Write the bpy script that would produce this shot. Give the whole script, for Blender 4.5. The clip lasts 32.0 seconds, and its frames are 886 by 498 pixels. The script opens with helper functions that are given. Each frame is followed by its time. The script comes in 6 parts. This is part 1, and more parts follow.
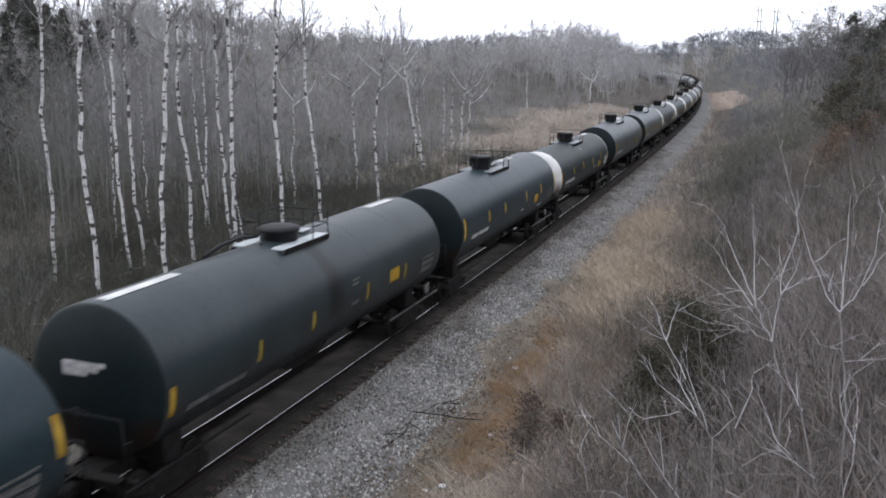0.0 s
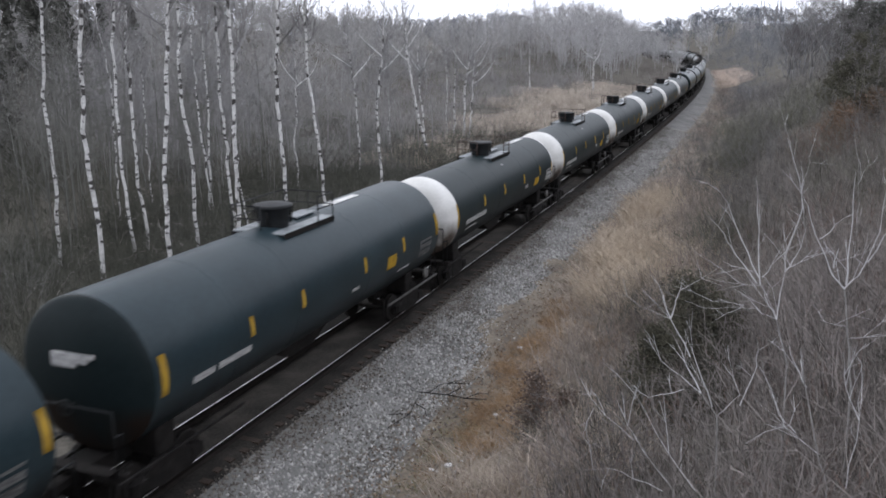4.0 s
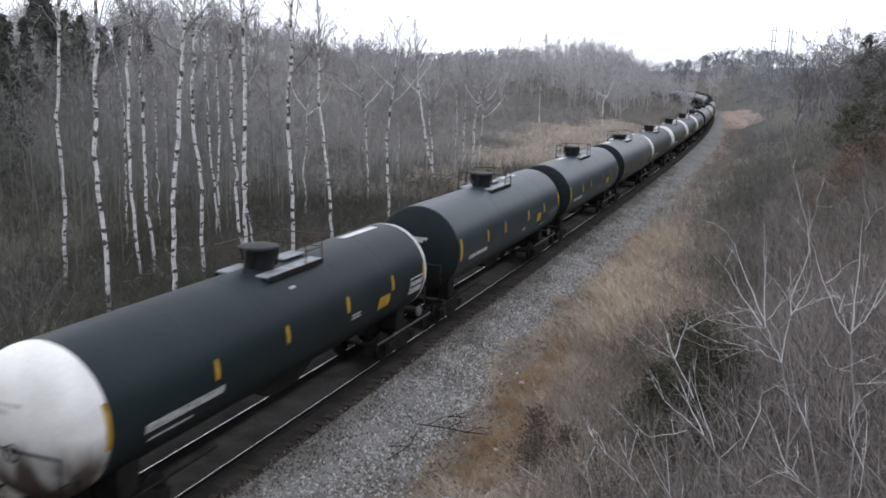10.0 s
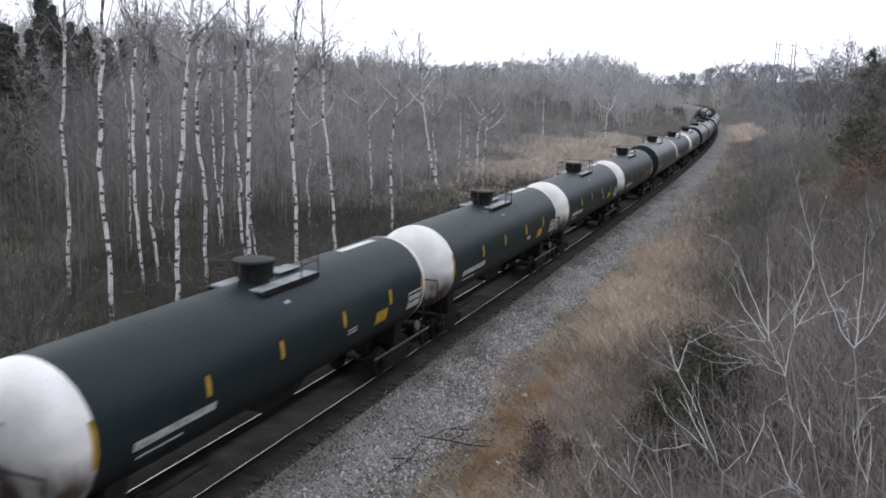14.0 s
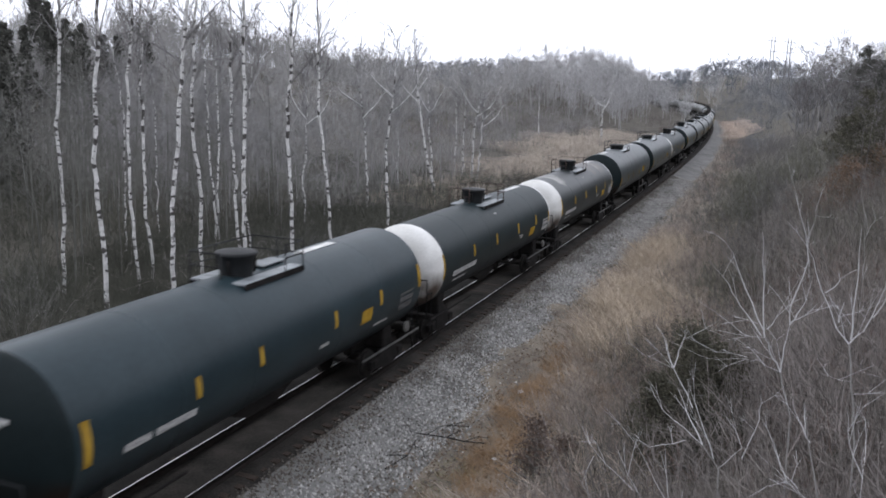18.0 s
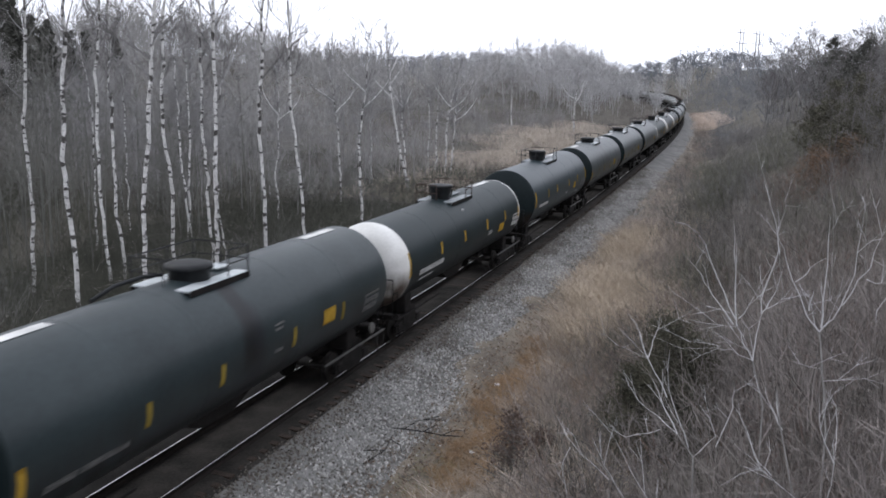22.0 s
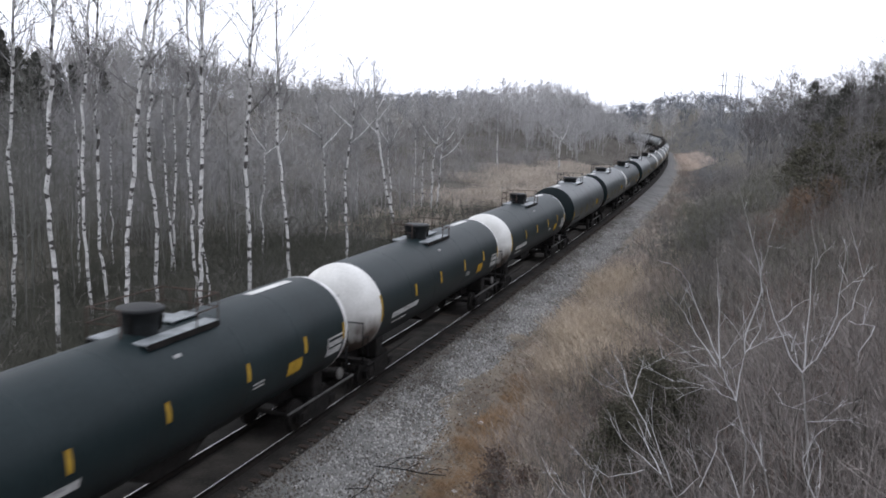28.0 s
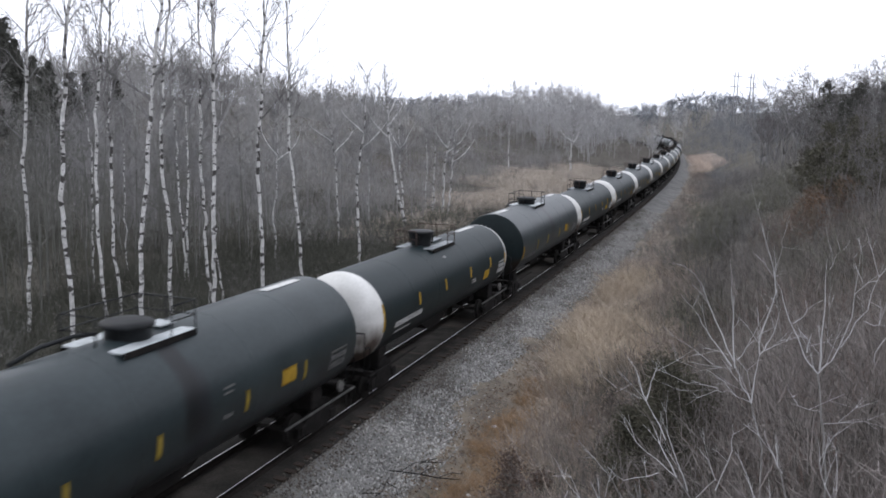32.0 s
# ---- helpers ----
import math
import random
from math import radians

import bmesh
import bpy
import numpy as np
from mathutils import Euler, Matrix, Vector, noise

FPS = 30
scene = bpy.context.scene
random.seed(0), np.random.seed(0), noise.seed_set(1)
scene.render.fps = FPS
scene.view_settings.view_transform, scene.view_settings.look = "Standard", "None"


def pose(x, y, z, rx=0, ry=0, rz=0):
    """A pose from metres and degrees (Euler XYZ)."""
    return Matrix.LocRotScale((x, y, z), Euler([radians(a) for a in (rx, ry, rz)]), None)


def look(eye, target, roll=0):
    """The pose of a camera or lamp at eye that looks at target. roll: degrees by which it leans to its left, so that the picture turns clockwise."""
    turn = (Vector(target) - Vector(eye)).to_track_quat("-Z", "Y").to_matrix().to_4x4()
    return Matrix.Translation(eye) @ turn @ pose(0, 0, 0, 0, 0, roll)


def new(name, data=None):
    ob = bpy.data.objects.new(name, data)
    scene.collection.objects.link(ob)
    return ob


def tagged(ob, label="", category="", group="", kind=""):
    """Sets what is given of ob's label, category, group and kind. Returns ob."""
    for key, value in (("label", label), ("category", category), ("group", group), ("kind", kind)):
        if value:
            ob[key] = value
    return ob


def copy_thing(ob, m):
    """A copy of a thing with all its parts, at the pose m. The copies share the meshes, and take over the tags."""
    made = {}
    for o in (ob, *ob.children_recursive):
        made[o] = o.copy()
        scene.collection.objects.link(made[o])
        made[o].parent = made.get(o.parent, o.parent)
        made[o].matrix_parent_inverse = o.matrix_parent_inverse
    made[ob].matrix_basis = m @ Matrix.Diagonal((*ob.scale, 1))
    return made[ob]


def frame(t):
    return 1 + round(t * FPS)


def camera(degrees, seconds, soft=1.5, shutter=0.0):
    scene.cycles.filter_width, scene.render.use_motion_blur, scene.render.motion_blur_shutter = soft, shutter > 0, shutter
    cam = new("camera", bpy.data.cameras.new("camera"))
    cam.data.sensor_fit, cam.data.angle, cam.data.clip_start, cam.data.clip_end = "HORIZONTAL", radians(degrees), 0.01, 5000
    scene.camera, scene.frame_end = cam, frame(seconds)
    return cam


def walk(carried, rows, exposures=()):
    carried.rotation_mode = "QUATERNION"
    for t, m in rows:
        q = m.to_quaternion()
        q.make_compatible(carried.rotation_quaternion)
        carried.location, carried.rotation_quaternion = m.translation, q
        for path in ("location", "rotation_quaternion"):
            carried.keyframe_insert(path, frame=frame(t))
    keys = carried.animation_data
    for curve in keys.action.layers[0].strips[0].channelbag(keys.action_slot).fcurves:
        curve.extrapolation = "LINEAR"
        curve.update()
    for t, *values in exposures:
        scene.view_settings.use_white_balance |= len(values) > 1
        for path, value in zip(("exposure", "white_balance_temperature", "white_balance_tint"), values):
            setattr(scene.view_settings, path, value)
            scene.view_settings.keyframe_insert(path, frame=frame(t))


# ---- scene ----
cam = camera(54.0, 32.0, soft=1.75, shutter=0.25)
EYE = (0.0, 0.0, 9.25)
PATH = [
    (0.0, pose(*EYE, 77.871, -0.243, -0.685)),
    (0.5, pose(*EYE, 78.197, 0.226, -0.882)),
    (1.0, pose(*EYE, 78.271, 0.207, -0.941)),
    (1.5, pose(*EYE, 76.883, 0.685, -1.093)),
    (2.0, pose(*EYE, 76.092, 1.402, -1.352)),
    (2.5, pose(*EYE, 77.005, 0.059, -1.063)),
    (4.5, pose(*EYE, 76.520, 0.297, -0.349)),
    (5.0, pose(*EYE, 77.100, -0.041, -0.062)),
    (5.5, pose(*EYE, 77.184, -0.065, -0.072)),
    (6.0, pose(*EYE, 77.500, -0.200, 0.000)),
    (6.5, pose(*EYE, 77.567, -0.123, -0.129)),
    (7.0, pose(*EYE, 78.421, -0.516, -0.323)),
    (7.5, pose(*EYE, 77.524, -0.359, -0.770)),
    (8.0, pose(*EYE, 77.488, -0.409, -0.689)),
    (8.5, pose(*EYE, 77.415, -0.343, -0.458)),
    (9.0, pose(*EYE, 77.833, -0.696, -0.465)),
    (9.5, pose(*EYE, 78.583, -1.197, 0.088)),
    (10.0, pose(*EYE, 78.699, -1.339, 0.184)),
    (10.5, pose(*EYE, 78.891, -1.566, 0.231)),
    (11.0, pose(*EYE, 79.096, -1.532, 0.175)),
    (11.5, pose(*EYE, 79.205, -1.391, 0.177)),
    (12.0, pose(*EYE, 79.287, -1.488, 0.253)),
    (12.5, pose(*EYE, 79.348, -1.534, 0.312)),
    (13.0, pose(*EYE, 79.377, -1.605, 0.305)),
    (13.5, pose(*EYE, 79.425, -1.584, 0.404)),
    (14.0, pose(*EYE, 79.477, -1.558, 0.437)),
    (14.5, pose(*EYE, 79.531, -1.569, 0.398)),
    (16.5, pose(*EYE, 79.528, -1.834, 0.068)),
    (17.0, pose(*EYE, 79.588, -1.776, -0.102)),
    (17.5, pose(*EYE, 79.627, -1.593, -0.167)),
    (18.0, pose(*EYE, 79.276, -1.530, 0.158)),
    (18.5, pose(*EYE, 79.415, -1.563, 0.011)),
    (19.0, pose(*EYE, 79.465, -1.605, -0.334)),
    (19.5, pose(*EYE, 79.431, -1.383, -0.616)),
    (20.0, pose(*EYE, 79.502, -1.420, -0.769)),
    (20.5, pose(*EYE, 79.661, -1.514, -0.859)),
    (21.0, pose(*EYE, 79.797, -1.502, -0.917)),
    (21.5, pose(*EYE, 79.891, -1.284, -1.226)),
    (22.0, pose(*EYE, 78.937, -1.077, -1.637)),
    (22.5, pose(*EYE, 79.663, -1.459, -1.699)),
    (23.0, pose(*EYE, 80.218, -1.641, -1.774)),
    (23.5, pose(*EYE, 80.433, -1.730, -1.888)),
    (24.0, pose(*EYE, 80.636, -1.829, -2.001)),
    (24.5, pose(*EYE, 80.963, -1.536, -2.068)),
    (25.0, pose(*EYE, 81.403, -0.218, -2.261)),
    (25.5, pose(*EYE, 81.195, -1.095, -2.241)),
    (27.5, pose(*EYE, 81.337, -1.601, -2.436)),
    (28.0, pose(*EYE, 81.372, -1.895, -2.502)),
    (28.5, pose(*EYE, 81.363, -1.843, -2.292)),
    (29.0, pose(*EYE, 81.406, -1.893, -2.253)),
    (29.5, pose(*EYE, 81.381, -1.715, -2.330)),
    (30.0, pose(*EYE, 81.461, -1.708, -2.313)),
    (30.5, pose(*EYE, 81.559, -1.717, -2.315)),
    (31.0, pose(*EYE, 81.653, -1.532, -2.173)),
    (31.5, pose(*EYE, 81.658, -1.436, -1.907)),
    (32.0, pose(*EYE, 81.608, -1.285, -1.784)),
]
walk(cam, PATH, [(0.0, 0.17), (9.0, 0.15), (19.0, 0.1), (25.0, 0.08), (32.0, 0.03)])

# ---------------------------------------------------------------- light
world = bpy.data.worlds.new("overcast_sky")
scene.world = world
world.use_nodes = True
wn, wl = world.node_tree.nodes, world.node_tree.links
wn.clear()
SUN_UP, SUN_TURN = radians(38), radians(-60)
sky = wn.new("ShaderNodeTexSky")
sky.sky_type = 'NISHITA'
sky.sun_disc = False
sky.sun_elevation, sky.sun_rotation = SUN_UP, SUN_TURN
sky.air_density, sky.dust_density = 2.0, 4.0
sat = wn.new("ShaderNodeHueSaturation")
sat.inputs["Saturation"].default_value = 0.12
veil = wn.new("ShaderNodeMixRGB")
veil.inputs["Fac"].default_value = 0.9
veil.inputs[2].default_value = (7.7, 7.98, 9.05, 1)
bg = wn.new("ShaderNodeBackground")
bg.inputs["Strength"].default_value = 0.186
wo = wn.new("ShaderNodeOutputWorld")
wl.new(sky.outputs[0], sat.inputs["Color"])
wl.new(sat.outputs[0], veil.inputs[1])
wl.new(veil.outputs[0], bg.inputs["Color"])
wl.new(bg.outputs[0], wo.inputs["Surface"])

sun = new("sun", bpy.data.lights.new("sun", 'SUN'))
sun.data.energy, sun.data.angle, sun.data.color = 0.6, radians(25), (1.0, 0.97, 0.93)
sun.matrix_world = look((0, 0, 50), (50 * math.cos(SUN_UP) * math.sin(SUN_TURN) * -1, -50 * math.cos(SUN_UP) * math.cos(SUN_TURN), 50 - 50 * math.sin(SUN_UP)))


# ---------------------------------------------------------------- materials
def paint(name, dark, light, rough=0.8, metal=0.0, scale=4.0, fine=40.0, bump=0.2, island=0.0, stretch=(1, 1, 1), spread=0.25, spec=0.4):
    """A surface whose colour wanders between two tones at two scales, with relief."""
    m = bpy.data.materials.new(name)
    m.use_nodes = True
    n, l = m.node_tree.nodes, m.node_tree.links
    b = n["Principled BSDF"]
    b.inputs["Roughness"].default_value, b.inputs["Metallic"].default_value = rough, metal
    b.inputs["Specular IOR Level"].default_value = spec
    tc, mp = n.new("ShaderNodeTexCoord"), n.new("ShaderNodeMapping")
    mp.inputs["Scale"].default_value = stretch
    l.new(tc.outputs["Object"], mp.inputs["Vector"])
    big, small = n.new("ShaderNodeTexNoise"), n.new("ShaderNodeTexNoise")
    big.inputs["Scale"].default_value, small.inputs["Scale"].default_value = scale, fine
    big.inputs["Detail"].default_value, small.inputs["Detail"].default_value = 5, 3
    for t in (big, small):
        l.new(mp.outputs[0], t.inputs["Vector"])
    add = n.new("ShaderNodeMath")
    add.operation = 'MULTIPLY_ADD'
    add.inputs[1].default_value = 0.55
    l.new(small.outputs["Fac"], add.inputs[0])
    l.new(big.outputs["Fac"], add.inputs[2])
    last = add.outputs[0]
    if island:
        geo, mul = n.new("ShaderNodeNewGeometry"), n.new("ShaderNodeMath")
        mul.operation = 'MULTIPLY_ADD'
        mul.inputs[1].default_value = island
        l.new(geo.outputs["Random Per Island"], mul.inputs[0])
        l.new(last, mul.inputs[2])
        last = mul.outputs[0]
    mid = 0.775 + island / 2
    ramp = n.new("ShaderNodeMapRange")
    ramp.inputs["From Min"].default_value, ramp.inputs["From Max"].default_value = mid - spread - island / 2, mid + spread + island / 2
    l.new(last, ramp.inputs["Value"])
    mix = n.new("ShaderNodeMixRGB")
    mix.inputs[1].default_value, mix.inputs[2].default_value = (*dark, 1), (*light, 1)
    l.new(ramp.outputs[0], mix.inputs["Fac"])
    l.new(mix.outputs[0], b.inputs["Base Color"])
    if bump:
        bp = n.new("ShaderNodeBump")
        bp.inputs["Strength"].default_value, bp.inputs["Distance"].default_value = bump, 0.03
        l.new(add.outputs[0], bp.inputs["Height"])
        l.new(bp.outputs[0], b.inputs["Normal"])
    return m


def stain_and_shade(m, colour, low, high, axis=2, scale=2.2, stretch=(1, 1, 0.25), ragged=1.6):
    """Lays a ragged tone over a surface, for stains and for painted shade: full at `low` along an axis of the thing,
    gone at `high`.
    """
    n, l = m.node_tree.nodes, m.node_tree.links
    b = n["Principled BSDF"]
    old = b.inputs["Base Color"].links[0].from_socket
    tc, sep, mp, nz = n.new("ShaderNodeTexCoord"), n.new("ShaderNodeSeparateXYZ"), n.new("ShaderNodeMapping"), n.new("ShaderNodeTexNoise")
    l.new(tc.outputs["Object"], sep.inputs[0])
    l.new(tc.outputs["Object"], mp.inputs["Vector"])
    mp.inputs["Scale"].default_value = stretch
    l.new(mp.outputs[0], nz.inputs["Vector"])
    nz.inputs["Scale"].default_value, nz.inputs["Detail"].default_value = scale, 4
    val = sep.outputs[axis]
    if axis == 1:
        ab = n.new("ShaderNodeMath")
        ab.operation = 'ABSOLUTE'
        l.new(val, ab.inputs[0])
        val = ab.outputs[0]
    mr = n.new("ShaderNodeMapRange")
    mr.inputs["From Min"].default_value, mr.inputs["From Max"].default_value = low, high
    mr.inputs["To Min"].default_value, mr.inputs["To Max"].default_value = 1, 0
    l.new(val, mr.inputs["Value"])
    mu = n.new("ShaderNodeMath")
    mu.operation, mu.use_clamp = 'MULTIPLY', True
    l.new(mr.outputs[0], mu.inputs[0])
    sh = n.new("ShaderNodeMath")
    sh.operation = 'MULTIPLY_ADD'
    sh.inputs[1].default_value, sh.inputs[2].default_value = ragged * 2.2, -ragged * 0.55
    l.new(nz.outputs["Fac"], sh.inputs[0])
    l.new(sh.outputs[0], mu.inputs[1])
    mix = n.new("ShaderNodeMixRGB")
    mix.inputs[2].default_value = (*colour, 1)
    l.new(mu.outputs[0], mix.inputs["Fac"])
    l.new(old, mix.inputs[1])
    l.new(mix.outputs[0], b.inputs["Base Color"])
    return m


# On the shells the tone towards the belly holds dirt and painted shade.
M_black = stain_and_shade(paint("black_tank_paint", (0.0066, 0.0128, 0.0144), (0.0132, 0.0222, 0.0245), 0.46, 0, 0.5, 7, 0.03, spec=0.15), (0.006, 0.0056, 0.0054), 1.3, 2.7)
M_grey = stain_and_shade(stain_and_shade(paint("faded_tank_paint", (0.0142, 0.0213, 0.0236), (0.0288, 0.0398, 0.0428), 0.38, 0, 0.5, 7, 0.03, spec=0.23), (0.013, 0.013, 0.0135), 1.4, 3.0), (0.012, 0.014, 0.017), 0.15, 0.55, 1, 1.2, (1, 1, 0.2), 1.3)
M_white = stain_and_shade(paint("white_head_paint", (0.505, 0.502, 0.48), (0.665, 0.662, 0.64), 0.5, 0, 1.5, 14, 0.05), (0.075, 0.057, 0.046), 1.65, 2.75, 2, 1.3, (1.5, 1.5, 0.4), 2.3)
M_dull = stain_and_shade(paint("dull_black_tank_paint", (0.0105, 0.02, 0.0246), (0.0205, 0.0345, 0.041), 0.38, 0, 0.5, 7, 0.03, spec=0.2), (0.006, 0.0056, 0.0054), 1.2, 2.5)
M_rusted = stain_and_shade(paint("weathered_black_tank_paint", (0.0064, 0.0107, 0.0114), (0.0132, 0.0193, 0.0203), 0.4, 0, 0.5, 7, 0.03, spec=0.26), (0.010, 0.009, 0.008), 1.3, 2.4)
M_band = paint("white_band_paint", (0.42, 0.42, 0.41), (0.62, 0.62, 0.61), 0.55, 0, 2, 14, 0.05)
M_yellow = paint("yellow_reflective_film", (0.26, 0.155, 0.02), (0.46, 0.29, 0.035), 0.45, 0, 5, 30, 0.05)
M_faint = paint("faded_grey_stencil", (0.34, 0.34, 0.34), (0.55, 0.55, 0.54), 0.6, 0, 5, 30, 0.05)
M_verge = paint("tan_verge_soil", (0.075, 0.063, 0.05), (0.24, 0.202, 0.155), 0.95, 0, 0.5, 9, 0.9)
M_litter = paint("fallen_brown_leaves", (0.07, 0.047, 0.034), (0.26, 0.19, 0.135), 0.9, 0, 0.4, 6, 0, island=0.6)
M_deadbush = paint("dead_brown_needles", (0.062, 0.045, 0.037), (0.155, 0.113, 0.09), 0.9, 0, 0.8, 6, 0, island=0.5)
M_dimmark = paint("rubbed_grey_stencil", (0.035, 0.036, 0.037), (0.16, 0.16, 0.158), 0.65, 0, 6, 30, 0.05, stretch=(1, 0.6, 3))
M_yellowdull = paint("dulled_yellow_film", (0.12, 0.09, 0.02), (0.30, 0.215, 0.035), 0.5, 0, 5, 30, 0.05)
M_sill = paint("worn_grey_steel", (0.024, 0.0235, 0.023), (0.085, 0.083, 0.08), 0.7, 0, 3, 20, 0.1)
M_dusty = paint("pale_dusty_steel", (0.03, 0.028, 0.026), (0.15, 0.145, 0.138), 0.85, 0, 3, 20, 0.2)
M_head = stain_and_shade(paint("dark_jacket_head_paint", (0.0052, 0.0095, 0.0105), (0.0105, 0.0165, 0.018), 0.5, 0, 0.5, 7, 0.03, spec=0.12), (0.014, 0.010, 0.008), 1.9, 2.35, 2, 1.1, (1, 1, 0.6), 2.0)
M_mark = paint("worn_white_stencil", (0.2, 0.2, 0.2), (0.52, 0.52, 0.51), 0.6, 0, 5, 30, 0.05, stretch=(1, 0.6, 3))
M_under = paint("grimy_underframe_steel", (0.006, 0.0057, 0.0056), (0.02, 0.018, 0.017), 0.8, 0, 3, 25, 0.3, spec=0.12)
M_wheel = paint("wheel_steel", (0.007, 0.0066, 0.0062), (0.022, 0.02, 0.0185), 0.7, 0, 3, 20, 0.1, spec=0.15)
M_dome = paint("black_housing_paint", (0.008, 0.009, 0.0095), (0.018, 0.0195, 0.021), 0.55, 0, 3, 20, 0.1, spec=0.18)
M_plat = paint("galvanised_platform", (0.30, 0.33, 0.34), (0.52, 0.55, 0.56), 0.5, 0.3, 3, 30, 0.15)
M_platdark = paint("painted_platform", (0.1, 0.112, 0.118), (0.27, 0.29, 0.3), 0.55, 0.1, 3, 30, 0.15)
M_rustrail = paint("rusty_handrail", (0.03, 0.02, 0.016), (0.072, 0.043, 0.031), 0.75, 0.1, 4, 40, 0.2)
M_railtop = paint("polished_rail_head_glint", (0.8, 0.8, 0.8), (0.95, 0.95, 0.95), 0.5, 0.7, 2, 30, 0.02)
M_railside = paint("rusty_rail_web", (0.006, 0.0052, 0.0046), (0.017, 0.0135, 0.0115), 0.85, 0.0, 3, 30, 0.3, spec=0.15)
M_tie = paint("creosoted_tie", (0.018, 0.0145, 0.012), (0.056, 0.043, 0.035), 0.9, 0, 3, 30, 0.5, stretch=(0.3, 3, 3), spec=0.12)
M_ballast = paint("grey_ballast_bed", (0.072, 0.07, 0.066), (0.195, 0.192, 0.183), 0.95, 0, 0.6, 12, 1.0)
M_stone = paint("grey_ballast_stone", (0.07, 0.067, 0.062), (0.46, 0.45, 0.425), 0.9, 0, 1.0, 20, 0, island=1.2)
M_dirtystone = paint("grimy_ballast_stone", (0.03, 0.027, 0.023), (0.19, 0.172, 0.15), 0.95, 0, 1.0, 20, 0, island=1.0, spec=0.15)
M_grimeshade = paint("oily_shaded_track_bed", (0.012, 0.0112, 0.0104), (0.042, 0.038, 0.034), 0.95, 0, 1.2, 16, 1.0, spec=0.08)
# Near-black colour that stands in for shade below the tanks.
M_undershade = paint("shade_black_ballast", (0.007, 0.0067, 0.0063), (0.022, 0.021, 0.0195), 0.95, 0, 1.2, 16, 1.0, spec=0.05)
M_ground = paint("leaf_litter_ground", (0.05, 0.047, 0.04), (0.125, 0.115, 0.098), 0.95, 0, 0.25, 6, 0.8, spec=0.1)
M_darksoil = paint("dark_olive_soil", (0.024, 0.0238, 0.019), (0.078, 0.074, 0.061), 0.95, 0, 0.35, 7, 0.8, spec=0.1)
M_grass = paint("dry_grass", (0.165, 0.135, 0.112), (0.48, 0.41, 0.34), 0.9, 0, 0.28, 3, 0, island=0.45, spread=0.2)
M_straw = paint("bright_straw_grass", (0.26, 0.205, 0.15), (0.60, 0.51, 0.40), 0.9, 0, 0.3, 3, 0, island=0.5)
M_olivegrass = paint("olive_green_weeds", (0.085, 0.085, 0.03), (0.24, 0.225, 0.09), 0.9, 0, 0.3, 3, 0, island=0.5)
M_rustgrass = paint("russet_grass", (0.185, 0.112, 0.06), (0.41, 0.272, 0.15), 0.9, 0, 0.2, 3, 0, island=0.5)
M_cutgrass = paint("bleached_cut_slope_grass", (0.40, 0.325, 0.27), (0.70, 0.60, 0.52), 0.9, 0, 0.08, 2, 0, island=0.6)
M_pale = paint("pale_clearing_grass", (0.28, 0.24, 0.2), (0.58, 0.515, 0.445), 0.9, 0, 0.08, 2, 0, island=0.6)
M_redtwig = paint("russet_brown_twigs", (0.085, 0.056, 0.046), (0.2, 0.142, 0.118), 0.9, 0, 0.3, 4, 0, island=0.6)
M_brush = paint("bare_brush_twigs", (0.082, 0.071, 0.067), (0.255, 0.229, 0.216), 0.9, 0, 0.15, 4, 0, island=0.6)
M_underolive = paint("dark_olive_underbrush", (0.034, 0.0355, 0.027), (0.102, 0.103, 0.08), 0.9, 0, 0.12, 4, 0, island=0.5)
M_palestem = paint("pale_dead_stems", (0.13, 0.125, 0.112), (0.36, 0.345, 0.315), 0.9, 0, 0.4, 4, 0, island=0.6)
# Lighter than the bark tone: whitish haze is put into this grey.
M_midtwig = paint("haze_paled_wood_twigs", (0.155, 0.153, 0.15), (0.345, 0.34, 0.336), 0.9, 0, 0.07, 4, 0, island=0.5)
M_bankgrey = paint("mauve_grey_bank_twigs", (0.075, 0.071, 0.071), (0.2, 0.19, 0.19), 0.9, 0, 0.12, 4, 0, island=0.5)
M_mossy = paint("mossy_green_grey_twigs", (0.06, 0.063, 0.045), (0.165, 0.163, 0.125), 0.9, 0, 0.15, 4, 0, island=0.5)
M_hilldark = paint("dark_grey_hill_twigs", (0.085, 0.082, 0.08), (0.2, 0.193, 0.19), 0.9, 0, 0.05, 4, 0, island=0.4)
# Distance haze is put into the next two twig colours as a blue tint.
M_farblue = paint("haze_tinted_distant_twigs", (0.12, 0.13, 0.145), (0.2, 0.213, 0.232), 0.9, 0, 0.04, 4, 0, island=0.4)
M_curvetwig = paint("haze_tinted_twigs_along_the_curve", (0.105, 0.11, 0.118), (0.235, 0.244, 0.258), 0.9, 0, 0.08, 4, 0, island=0.5)
M_lacetwig = paint("pale_grey_spreading_limbs", (0.11, 0.107, 0.105), (0.26, 0.255, 0.25), 0.88, 0, 0.4, 5, 0, island=0.4)
M_spruce = paint("dark_spruce_foliage", (0.025, 0.026, 0.022), (0.075, 0.075, 0.064), 0.9, 0, 0.8, 6, 0, island=0.3)
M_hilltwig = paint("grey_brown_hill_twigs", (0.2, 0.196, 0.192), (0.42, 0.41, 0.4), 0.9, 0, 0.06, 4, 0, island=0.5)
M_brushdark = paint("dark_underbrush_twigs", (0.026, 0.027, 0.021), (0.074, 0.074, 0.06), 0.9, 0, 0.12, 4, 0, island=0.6)
